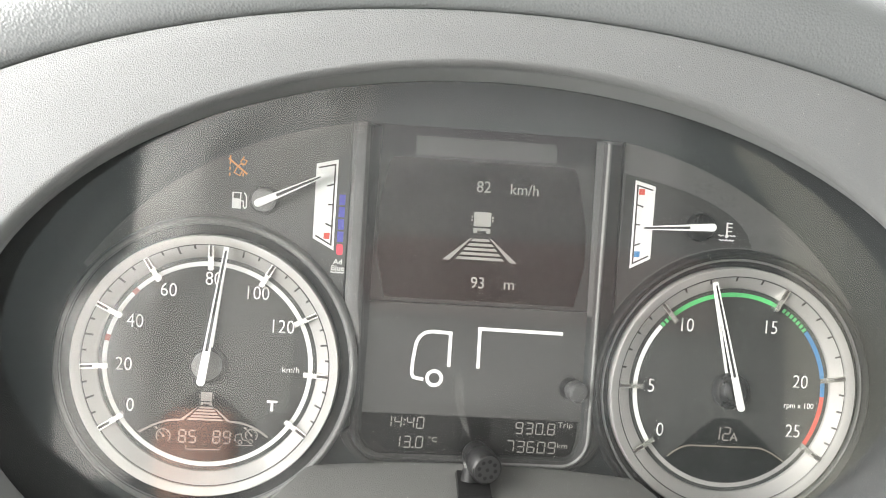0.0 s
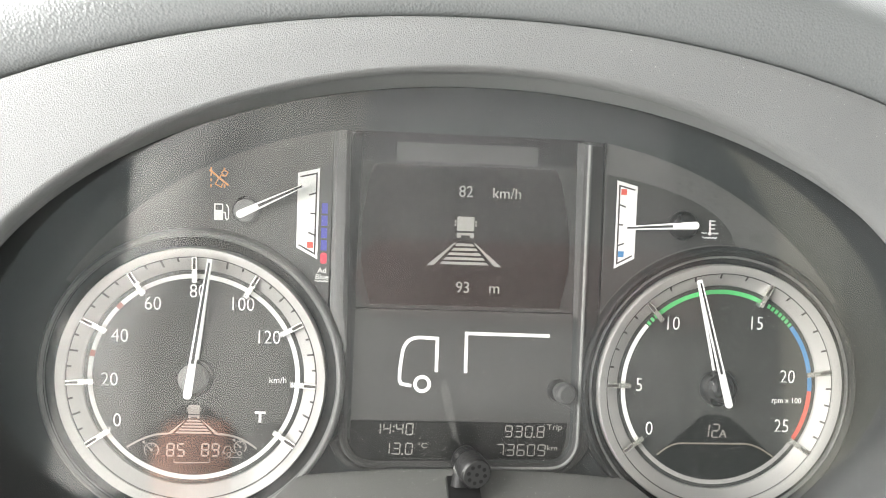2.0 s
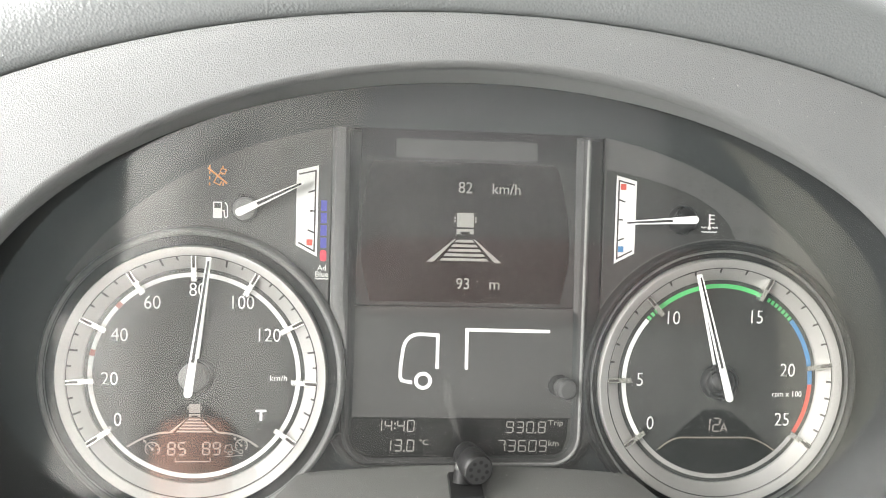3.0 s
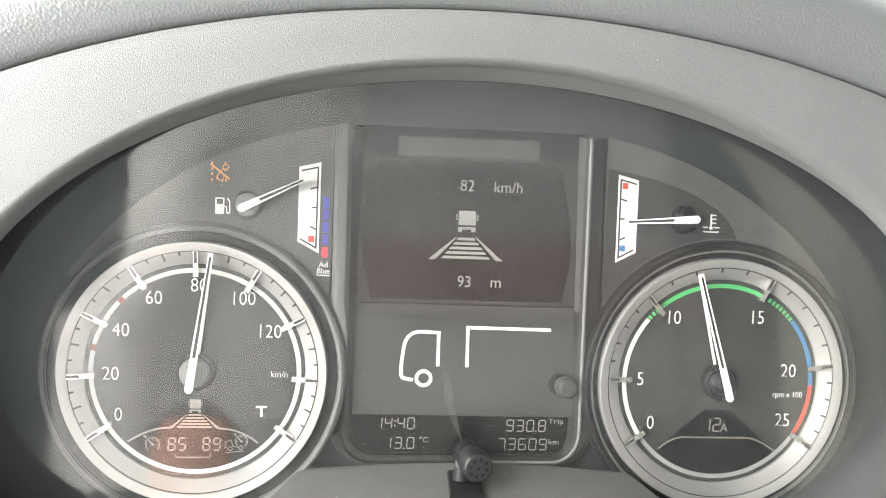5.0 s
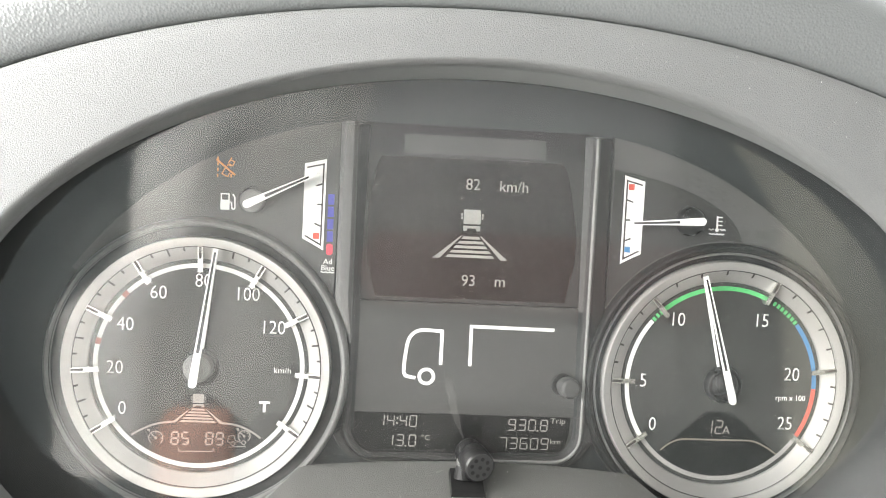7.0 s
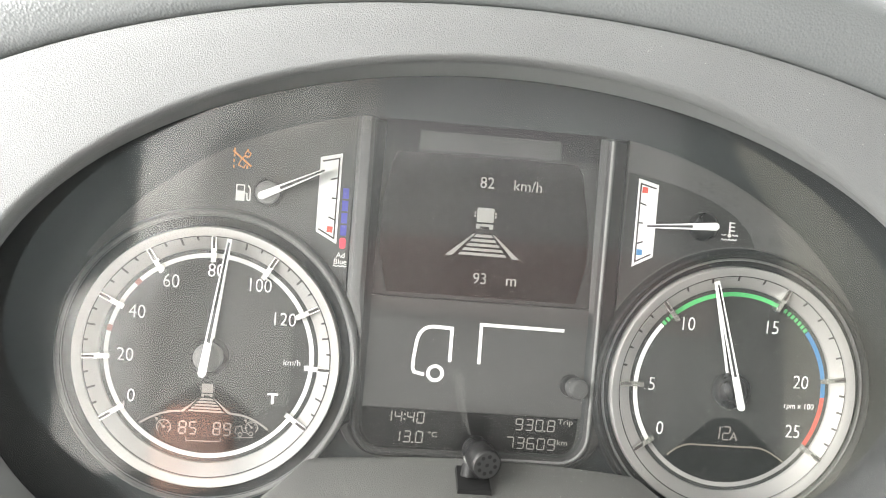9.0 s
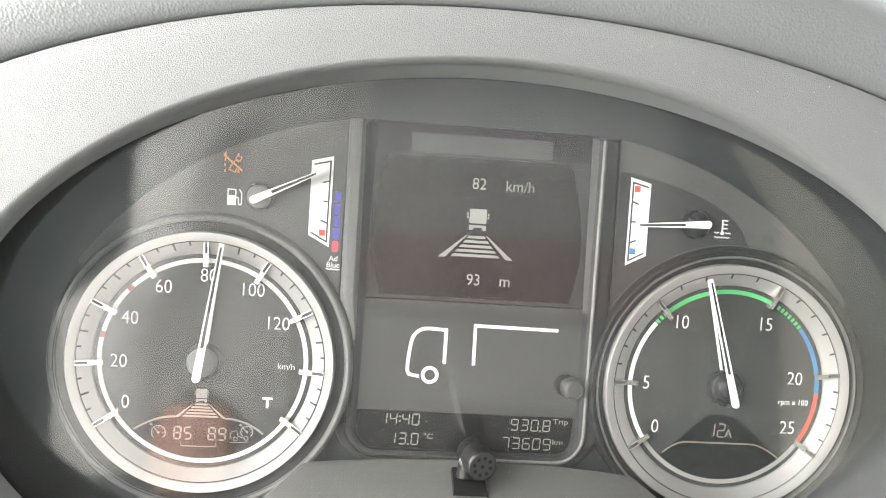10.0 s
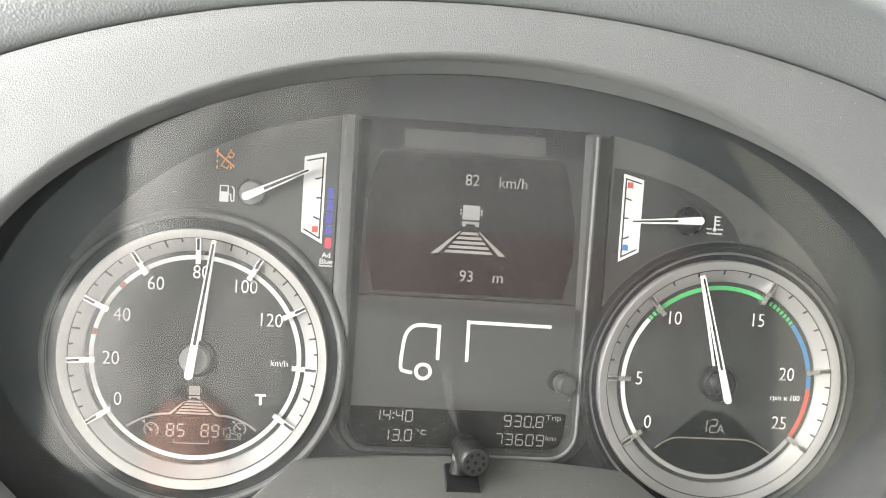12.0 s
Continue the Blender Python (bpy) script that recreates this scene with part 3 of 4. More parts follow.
for txt, x, z in (("0", -168.9, -21.7), ("20", -172.8, -1.6), ("40", -168.2, 19.9), ("60", -152.9, 36.0), ("80", -131.6, 42.6), ("100", -110.4, 36.7), ("120", -97.4, 20.7)):
    part("numeral", writing(txt, x, z, 6.6, stretch=0.88, bold=-0.008), WHITE, speedo)
part("unit_text", writing("km/h", -92.0, -0.6, 3.0, stretch=1.0, bold=-0.012), WHITE, speedo)
part("brand_mark", plate([(-102.9, -16.5), (-97.7, -16.5), (-97.7, -17.6), (-99.65, -17.6), (-99.65, -21.9), (-100.95, -21.9), (-100.95, -17.6), (-102.9, -17.6)], -0.15, 0.12), WHITE, speedo, "plain white letter mark")


def fan(face, cx, top, half_top, r_arc, left, right, low):
    """The dark display in the lower part of a dial."""
    out = [(cx + left, low), (cx - half_top - 2, top - 1.2), (cx - half_top, top - 0.2), (cx - half_top + 1.5, top), (cx + half_top - 1.5, top), (cx + half_top, top - 0.2), (cx + half_top + 2, top - 1.2), (cx + right, low)]
    a1 = math.degrees(math.atan2(low, right))
    a0 = math.degrees(math.atan2(low, left))
    a0 = a0 + 360 if a0 < 0 else a0
    out += arc_pts(cx, 0, r_arc, a1 + 360, a0, 24)[1:-1]
    return part("display", plate(out, -0.12, 0.3), LCDBLACK, face, "dark fan-shaped display")


fan(speedo, -CX, -13.6, 5.0, 48.2, -32.6, 31.6, -35.6)


def curve_line(bm, pts, width, y, thick=0.1, steps=12):
    """A smooth strip through a quadratic bend of three points."""
    a, b, c = (Vector(p) for p in pts)
    band(bm, [a * (1 - t) ** 2 + b * 2 * t * (1 - t) + c * t * t for t in (i / steps for i in range(steps + 1))], width, y, thick)


for x0, x1, x2 in ((-164.2, -153.5, -144.8), (-101.6, -110.8, -120.2)):
    bm = bmesh.new()
    curve_line(bm, [(x0, -35.2), (x1, -27.9), (x2, -28.2)], 1.0, -0.2)
    part("display_line", bm, FANTEXT, speedo, "pale line across the display")


def lane_picture(face, cx, top, low, half_top, half_low, rails, mat, bars=5, y=-0.2):
    """The road seen ahead: two rails and cross bars that widen towards the viewer."""
    h = top - low
    for i in range(bars):
        t0, t1 = (i + 0.12) / bars, (i + 0.72) / bars
        w0, w1 = half_top + (half_low - half_top) * t0, half_top + (half_low - half_top) * t1
        part("road_bar", plate([(cx - w1, top - h * t1), (cx + w1, top - h * t1), (cx + w0, top - h * t0), (cx - w0, top - h * t0)], y, 0.1), mat, face)
    for s in (1, -1):
        part("road_edge", plate([(cx + s * (half_top + 0.8), top), (cx + s * (half_top + rails * 0.25), top), (cx + s * (half_low + rails), low), (cx + s * (half_low + rails * 0.42), low)], y, 0.1), mat, face)


def lorry_rear(face, cx, z0, w, h, mat, y=-0.2):
    """A lorry seen from behind: box, bumper with a notch, two mirrors."""
    bm = bmesh.new()
    prism(bm, round_rect(cx - w / 2, z0 + h * 0.32, cx + w / 2, z0 + h, w * 0.06, 3), y, 0.1)
    prism(bm, [(cx - w / 2, z0 + h * 0.24), (cx - w / 2, z0), (cx - w * 0.27, z0), (cx - w * 0.27, z0 + h * 0.12), (cx + w * 0.27, z0 + h * 0.12), (cx + w * 0.27, z0), (cx + w / 2, z0), (cx + w / 2, z0 + h * 0.24)], y, 0.1)
    for s in (1, -1):
        for dz in (0.60, 0.76):
            prism(bm, rect(cx + s * w * 0.60 - w * 0.05, z0 + h * (dz - 0.055), cx + s * w * 0.60 + w * 0.05, z0 + h * (dz + 0.055)), y, 0.1)
    part("lorry_icon", bm, mat, face)


lorry_rear(speedo, -132.3, -20.4, 5.4, 6.6, FANTEXT)
lane_picture(speedo, -132.4, -20.9, -28.4, 2.6, 9.2, 3.6, FANTEXT)
part("set_speed_digits", digits("85", -145.0, -39.2, 3.2, 6.0, 5.0, 0.75, y=-0.26), FANTEXT, speedo)
part("limit_speed_digits", digits("89", -128.3, -39.0, 3.2, 6.0, 5.0, 0.75, y=-0.26), FANTEXT, speedo)
bm = bmesh.new()
band(bm, [(-141.4, -40.9), (-141.4, -42.2), (-140.9, -42.7), (-125.0, -42.5), (-124.5, -42.0), (-124.5, -40.7)], 0.45, -0.2, 0.1)
part("bracket_line", bm, FANTEXT, speedo)


def clock_icon(bm, cx, cz, r, y=-0.2):
    band(bm, arc_pts(cx, cz, r, -50, 230, 22), 0.5, y, 0.1)
    for a in (0, 45, 90, 180):
        u = (math.cos(radians(a)), math.sin(radians(a)))
        band(bm, [(cx + u[0] * r * 0.62, cz + u[1] * r * 0.62), (cx + u[0] * r * 0.86, cz + u[1] * r * 0.86)], 0.4, y, 0.1)
    prism(bm, arc_pts(cx, cz, r * 0.22, 0, 330, 11), y, 0.1)
    band(bm, [(cx, cz), (cx - r * 0.62, cz + r * 0.62)], 0.55, y, 0.1)
    q = (cx - r * 1.0, cz + r * 1.15)
    prism(bm, [(q[0] - 1.1, q[1] + 0.5), (q[0] + 0.1, q[1] + 0.7), (q[0] + 0.6, q[1] - 0.9), (q[0] - 0.7, q[1] - 0.4)], y, 0.1)


bm = bmesh.new()
clock_icon(bm, -152.4, -36.4, 3.4)
part("cruise_icon", bm, FANTEXT, speedo)
bm = bmesh.new()
clock_icon(bm, -109.6, -34.4, 2.9)
for wx, wz in ((-115.0, -38.2), (-109.8, -37.6)):
    band(bm, arc_pts(wx, wz, 1.0, 0, 324, 9), 0.4, -0.22, 0.1, closed=True)
band(bm, [(-116.6, -37.9), (-117.6, -37.4), (-117.2, -34.6), (-114.6, -33.9), (-113.8, -36.8), (-111.2, -37.4)], 0.4, -0.22, 0.1)
band(bm, [(-117.4, -40.1), (-108.6, -39.4)], 0.35, -0.22, 0.1)
part("downhill_icon", bm, FANTEXT, speedo)
hub(speedo, -132.2, 0.0, 7.0, -5.5, HUBGREY)
needle(speedo, -132.2, 0.0, 82.0, 8.6, 59.6, 3.9, 2.2, -9.2, (8.6, 57.8, 0.8), 6.2)

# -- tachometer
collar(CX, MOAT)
tacho = dial("tachometer", CX, "round rev counter with coloured arc and silver ring")
TA = [213.6, 179.0, 132.8, 65.9, 9.9, -33.8]
for a0, a1, mat, label in ((140.7, 213.6, WHITE, "white printed scale arc"), (213.6, 326.2, GREYPRINT, "grey printed arc below the scale"), (40.5, 9.9, BLUE, "blue printed arc"), (9.9, -1.2, BLUE, "blue printed arc"),
                           (132.8, 65.9, GREEN, "green economy arc"), (-1.2, -33.8, RED, "red printed arc")):
    part("scale_arc", arc_band(CX, 0, 48.7, 50.9, a0, a1, -0.3, 0.25), mat, tacho, label)
for a in [140.0 - 2.9 * i for i in range(3)] + [60.2 - 2.85 * i for i in range(7)]:
    part("green_dash", arc_band(CX, 0, 48.7, 50.9, a, a - 1.7, -0.3, 0.25), GREEN, tacho)
for i, a in enumerate(TA):
    block_tick(CX, a, tacho)
    if 0 < i < 5:
        for q in (0.2, 0.4, 0.6, 0.8):
            ring_tick(CX, a + (TA[i + 1] - a) * q, 2.3, 1.0, tacho)
for txt, x, z in (("0", 97.3, -21.9), ("5", 91.0, 0.7), ("10", 106.7, 32.9), ("15", 151.2, 34.0), ("20", 169.8, 6.4), ("25", 168.2, -19.6)):
    part("numeral", writing(txt, x, z, 6.9, stretch=0.86, bold=-0.006), WHITE, tacho)
part("unit_text", writing("rpm x 100", 170.0, -6.6, 2.9, stretch=0.92), WHITE, tacho)
fan(tacho, CX, -14.6, 6.2, 48.2, -31.2, 33.8, -36.8)
bm = bmesh.new()
curve_line(bm, [(102.4, -35.6), (108.6, -29.7), (114.5, -29.5)], 0.8, -0.2)
band(bm, [(114.3, -29.5), (149.4, -29.4)], 0.8, -0.2, 0.1)
curve_line(bm, [(149.2, -29.4), (155.4, -29.7), (164.6, -36.3)], 0.8, -0.2)
part("display_line", bm, FANLINE, tacho, "brass-coloured line across the display")
part("gear_digits", digits("12", 125.4, -26.1, 3.5, 6.8, 5.4, 0.65, y=-0.26), FANTEXT, tacho)
part("gear_letter", writing("A", 136.7, -24.1, 4.3, y=-0.26), FANTEXT, tacho)
hub(tacho, 132.6, 0.0, 7.2, -7.0, HUBBLACK)
needle(tacho, 132.6, 0.0, 106.4, 8.6, 58.6, 3.7, 2.0, -9.4, (9.2, 57.0, 0.75), 6.4)

# -- fuel and temperature gauges
OUT = [Vector((67.6, 123.0)), Vector((149.0, 109.0)), Vector((193.6, 46.4))]
SUBOUT = [Vector((69.0, 107.3)), Vector((131.0, 98.0)), Vector((137.6, 73.5))]


def bend(p, n=18):
    return [p[0] * (1 - t) ** 2 + p[1] * 2 * t * (1 - t) + p[2] * t * t for t in (i / n for i in range(n + 1))]


def wing(side):
    """The plate between the display and a dial's surround; side is 1 or -1."""
    a0 = math.degrees(math.atan2(46.4, 193.6 - CX))
    a1 = math.degrees(math.atan2(37.0, 67.9 - CX))
    low = arc_pts(CX, 0, 73.4, a0, a1, 24)
    return [(side * x, z) for x, z in [tuple(v) for v in bend(OUT)] + low]


fuel = part("fuel_gauge", plate(wing(-1), -0.6, 3.4), PANEL, cluster, "dark grey fuel gauge panel")
temp = part("temperature_gauge", plate(wing(1), -0.6, 3.4), PANEL, cluster, "dark grey temperature gauge panel")
low = arc_pts(CX, 0, 74.0, math.degrees(math.atan2(73.5, 137.6 - CX)), math.degrees(math.atan2(37.5, 69.0 - CX)), 18)
part("inner_panel", plate([tuple(v) for v in bend(SUBOUT)] + low, -0.7, 0.4), SUBPANEL, temp, "darker inner panel")


def small_scale(face, side, colours):
    """The upright white scale: slanted ends, a dark line, ticks and coloured marks."""
    X = lambda v: side * v
    part("scale", plate([(X(74.2), 104.6), (X(84.8), 101.9), (X(84.8), 65.4), (X(74.4), 59.9)], -0.8, 0.4), WHITE, face, "white upright scale")
    bm = bmesh.new()
    band(bm, [(X(83.6), 100.0), (X(75.6), 102.0), (X(75.8), 62.6), (X(83.6), 66.8)], 0.75, -0.88, 0.15)
    for z0, z1, ln in ((92.4, 91.3, 3.3), (82.3, 82.3, 2.4), (71.6, 73.0, 3.3)):
        band(bm, [(X(75.8), z0), (X(75.8 + ln), z1)], 0.75, -0.88, 0.15)
    part("scale_lines", bm, DARKPRINT, face)
    for x, z, mat, label in colours:
        part("colour_mark", plate(rect(X(x) - 1.45, z - 1.5, X(x) + 1.45, z + 1.5), -0.9, 0.15), mat, face, label)


small_scale(fuel, -1, [(78.1, 66.9, RED, "small red mark")])
small_scale(temp, 1, [(77.9, 98.9, RED, "small red mark"), (77.7, 67.4, BLUE, "small blue mark")])
for i in range(4):
    z = 87.6 - 6.05 * i
    part("level_bar", plate(rect(-73.6 + 0.7, z - 5.1, -69.9, z), -0.8, 0.3), VIOLET, fuel, "violet-blue level bar")
part("level_bar", plate(round_rect(-73.0, 57.8, -69.8, 63.3, 1.2, 4), -0.8, 0.3), CRIMSON, fuel, "red level bar")
part("additive_text", writing("Ad", -71.9, 54.6, 2.6, y=-0.75, bold=0.01), WHITE, fuel)
part("additive_text", writing("Blue", -71.9, 51.4, 2.6, y=-0.75, bold=0.01), WHITE, fuel)
bm = bmesh.new()
band(bm, [(-75.3 + 0.35 * i, 49.2 + 0.28 * math.sin(i * 1.05)) for i in range(20)], 0.5, -0.75, 0.1)
part("wave_line", bm, WHITE, fuel)

bm = bmesh.new()  # fuel pump picture
prism(bm, rect(-124.5, 77.5, -120.2, 82.4), -0.78, 0.12)
band(bm, [(-124.2, 82.4), (-124.2, 85.2), (-120.5, 85.2), (-120.5, 82.4)], 0.6, -0.78, 0.12)
band(bm, [(-120.2, 81.4), (-119.2, 81.2), (-119.0, 78.4), (-118.3, 77.8), (-117.6, 78.4), (-117.7, 83.6), (-118.8, 85.3)], 0.6, -0.78, 0.12)
part("pump_icon", bm, WHITE, fuel, "white fuel pump picture")

bm = bmesh.new()  # lane warning picture: a lorry that leaves its lane, struck through
for z in (102.2, 99.4, 96.8, 93.9):
    prism(bm, rect(-126.6, z - 0.7, -125.9, z + 0.7), -0.78, 0.12)
prism(bm, rect(-120.3, 102.0, -119.6, 102.8), -0.78, 0.12)
prism(bm, rect(-120.2, 93.2, -119.4, 94.8), -0.78, 0.12)
band(bm, [(-127.0, 101.6), (-117.9, 94.4)], 0.95, -0.84, 0.12)
band(bm, [(-121.4, 100.0), (-120.4, 101.7), (-118.3, 100.8), (-119.2, 98.9), (-121.2, 99.8)], 0.5, -0.78, 0.12)
band(bm, [(-122.1, 98.2), (-121.5, 99.3), (-119.9, 98.6)], 0.5, -0.78, 0.12)
band(bm, [(-122.8, 97.6), (-124.2, 94.8), (-121.4, 93.5), (-120.6, 95.4)], 0.55, -0.78, 0.12)
part("lane_warning_icon", bm, ORANGE, fuel, "orange lane warning picture")

bm = bmesh.new()  # coolant picture
band(bm, [(123.5, 86.4), (123.6, 79.8)], 0.9, -0.78, 0.12)
prism(bm, arc_pts(123.6, 79.4, 1.0, 0, 330, 11), -0.8, 0.12)
for z in (85.9, 83.9, 81.9):
    band(bm, [(123.7, z), (126.2, z)], 0.6, -0.78, 0.12)
for z, gap in ((79.6, True), (77.3, False)):
    for x0, x1 in ((119.2, 122.2), (125.0, 128.2)) if gap else ((119.6, 127.8),):
        n = int((x1 - x0) / 0.35)
        band(bm, [(x0 + 0.35 * i, z + 0.3 * math.sin(i * 1.2)) for i in range(n + 1)], 0.5, -0.78, 0.12)
part("coolant_icon", bm, WHITE, temp, "white coolant temperature picture")

# unlit warning pictures, hardly seen against the panel
for x, z in ((109.2, 102.5), (122.5, 96.5), (135.5, 89.8)):
    bm = bmesh.new()
    band(bm, [(x - 3.4, z), (x + 3.4, z)], 0.6, -0.7, 0.12)
    for dx in (-3.2, 3.2):
        prism(bm, rect(x + dx - 1.0, z + 1.0, x + dx + 1.0, z + 2.6), -0.7, 0.12)
        prism(bm, rect(x + dx - 1.0, z - 2.6, x + dx + 1.0, z - 1.0), -0.7, 0.12)
    part("unlit_axle_icon", bm, UNLIT, temp, "faint unlit axle picture")
bm = bmesh.new()
band(bm, [(78.6, 108.6), (86.4, 108.6), (82.5, 114.6)], 0.9, -0.7, 0.12, closed=True)
band(bm, [(82.5, 112.4), (82.5, 110.4)], 0.8, -0.7, 0.12)
part("unlit_warning_icon", bm, UNLIT, temp, "faint unlit warning triangle")
bm = bmesh.new()
prism(bm, rect(135.8, 76.5, 140.4, 80.3), -0.82, 0.12)
prism(bm, rect(144.6, 75.8, 151.4, 79.8), -0.7, 0.12)
band(bm, [(153.2, 80.6), (159.6, 77.9), (153.2, 75.0)], 1.0, -0.7, 0.12)
part("unlit_arrow_icon", bm, UNLIT, temp, "faint unlit trailer arrow")

hub(fuel, -109.0, 82.4, 5.6, -5.0, HUBGREY)
needle(fuel, -108.6, 81.9, 26.4, 4.2, 31.6, 3.9, 1.5, -7.4, (7.0, 30.0, 0.72), 2.6)
part("hub", lathe(109.4, 83.0, [(0.01, -5.6), (2.6, -5.5), (4.6, -4.9), (6.2, -3.7), (7.2, -2.0), (7.5, -0.4), (7.5, 0.0)], 48), HUBBLACK, temp, "black domed hub", smooth=True)
needle(temp, 110.0, 83.1, 184.0, 4.8, 33.4, 3.9, 1.7, -7.6, (8.5, 32.0, 0.62), 1.6)

# -- central displays
upper = part("upper_display", plate([(-57.5, 36.4), (56.5, 36.4), (56.5, 124.0), (-57.5, 124.0)], 0.6, 1.5), LCDBLACK, cluster, "dark brown-black upper display screen")
out = [(-55.8, 36.7), (55.2, 36.7), (53.6, 110.0), (33.7, 110.0), (33.4, 119.5), (-36.9, 119.3), (-36.9, 109.9), (-56.2, 109.9)]
part("screen_border", plate(out, 0.45, 0.1), SCREENFRAME, upper, "dim grey screen border")
part("screen_header", plate([(-36.9, 110.0), (33.7, 110.2), (33.4, 119.4), (-36.9, 119.2)], 0.38, 0.1), SCREENHEAD, upper, "dim grey header field")
field = [(-47.5, 108.3), (42.6, 108.5), (45.5, 104.0), (51.0, 78.0), (51.4, 58.0), (47.5, 38.6), (-48.2, 38.6), (-53.0, 58.0), (-53.0, 84.0), (-49.6, 104.0)]
part("screen_field", plate(field, 0.36, 0.1), SCREEN, upper, "brown-black screen field")
# a darker plate paints the edge of a reflection across the screen
part("screen_lower_field", plate([(-53.2, 72.2), (51.4, 72.2), (51.4, 58.0), (47.5, 38.6), (-48.2, 38.6), (-53.0, 58.0)], 0.33, 0.02), SCREENLOW, upper, "lower screen field, darker with a painted reflection")
part("header_text", writing("ACC", -1.9, 113.7, 5.0, y=0.26, stretch=1.12), DIMTEXT, upper)
part("speed_text", writing("82", -2.0, 96.1, 5.6, y=0.22, stretch=0.92), SCREENTEXT, upper)
part("speed_unit_text", writing("km/h", 18.6, 95.9, 5.2, y=0.22, stretch=0.98), SCREENTEXT, upper)
part("distance_text", writing("93", -1.9, 48.1, 5.6, y=0.22, stretch=0.92), SCREENTEXT, upper)
part("distance_unit_text", writing("m", 14.0, 47.3, 5.4, y=0.22, stretch=1.0), SCREENTEXT, upper)
lorry_rear(upper, -1.6, 72.9, 8.6, 10.6, SCREENTEXT, 0.22)
lane_picture(upper, -1.7, 70.4, 58.8, 3.6, 12.8, 6.0, SCREENTEXT, 5, 0.22)

lower = part("lower_display", plate([(-57.5, -20.0), (56.5, -20.0), (56.5, 36.1), (-57.5, 36.1)], 0.4, 1.5), LCDGREY, cluster, "plain grey lower display with white lorry outline")
bm = bmesh.new()
cab = [Vector((-13.7, 4.9)), Vector((-13.7, 21.9)), Vector((-22.0, 22.3))]
cab += [Vector((-22.0, 22.3)) * (1 - t) ** 2 + Vector((-30.4, 22.4)) * 2 * t * (1 - t) + Vector((-31.2, 13.0)) * t * t for t in (i / 8 for i in range(1, 9))]
cab += [Vector((-32.0, 6.0)), Vector((-32.1, 0.6)), Vector((-31.2, -1.2)), Vector((-28.8, -1.8)), Vector((-26.0, -2.2))]
band(bm, cab, 1.75, 0.3, 0.12)
part("cab_outline", bm, WHITE, lower, "white lorry cab outline")
part("wheel_outline", arc_band(-20.6, -1.3, 2.7, 4.5, 0, 360, 0.3, 0.12), WHITE, lower, "white wheel ring")
bm = bmesh.new()
band(bm, [(1.1, 4.7), (0.9, 24.9), (43.3, 24.6)], 1.7, 0.3, 0.12)
part("trailer_outline", bm, WHITE, lower, "white trailer outline")

strip_out = [(-57.5, -20.2), (54.4, -20.2), (53.8, -30.5), (52.0, -36.5), (48.0, -40.2), (42.0, -41.4), (-57.5, -42.0)]
strip = part("info_strip", plate(strip_out, 0.5, 1.5), LCDBLACK, cluster, "black information display strip with pale figures")
part("strip_backing", plate([(42.0, -20.3), (57.0, -20.3), (57.0, -43.0), (30.0, -43.0), (30.0, -41.0)], 0.9, 1.5), LCDGREY, strip)
part("clock_digits", digits("14:40", -44.2, -27.2, 3.3, 5.6, 5.0, 0.55, y=0.36), SEGMENT, strip)
part("temperature_digits", digits("13.0", -39.4, -37.2, 3.3, 5.6, 5.3, 0.55, y=0.36), SEGMENT, strip)
part("temperature_unit", writing("°C", -19.4, -32.6, 2.7, y=0.36, stretch=1.2), SEGMENT, strip)
part("trip_digits", digits("930.8", 22.5, -27.6, 3.4, 5.6, 5.2, 0.55, y=0.36), SEGMENT, strip)
part("trip_text", writing("Trip", 48.0, -22.7, 2.7, y=0.36, stretch=1.2), SEGMENT, strip)
part("odometer_digits", digits("73609", 18.3, -37.2, 3.6, 5.6, 5.35, 0.55, y=0.36), SEGMENT, strip)
part("odometer_unit", writing("km", 47.2, -33.0, 2.7, y=0.36, stretch=1.2), SEGMENT, strip)

# -- raised frame round the displays: a ridge that runs down, round the foot and up again
ridge = [(57.2, 120.5 - 7.8 * i, -11.0 + 7.2 * i / 18) for i in range(19)]
ridge = [(56.6 + 2.6 * (120.5 - z) / 150, z, y) for x, z, y in ridge]
ridge = [(56.6, 122.6, -3.0), (56.6, 122.1, -6.5), (56.6, 121.2, -9.4)] + ridge  # the rounded head
xr, zr, yr = ridge[-1]
ridge += [(xr - 14 + 14 * math.cos(radians(a)), -28 + 14.5 * math.sin(radians(a)), -3.6) for a in range(0, -91, -10)]
ridge = [q for q in ridge if q[1] > -28.5 or q[0] < xr + 1]


def fade(z):
    """1 beside the upper screen, 0 where the dial's surround comes close."""
    return min(1, max(0, (z - 18) / 40))


ridge += [(-q[0] - 5.4 * fade(q[1]), q[1], q[2] * (0.35 + 0.65 * fade(q[1]))) for q in ridge[::-1]]


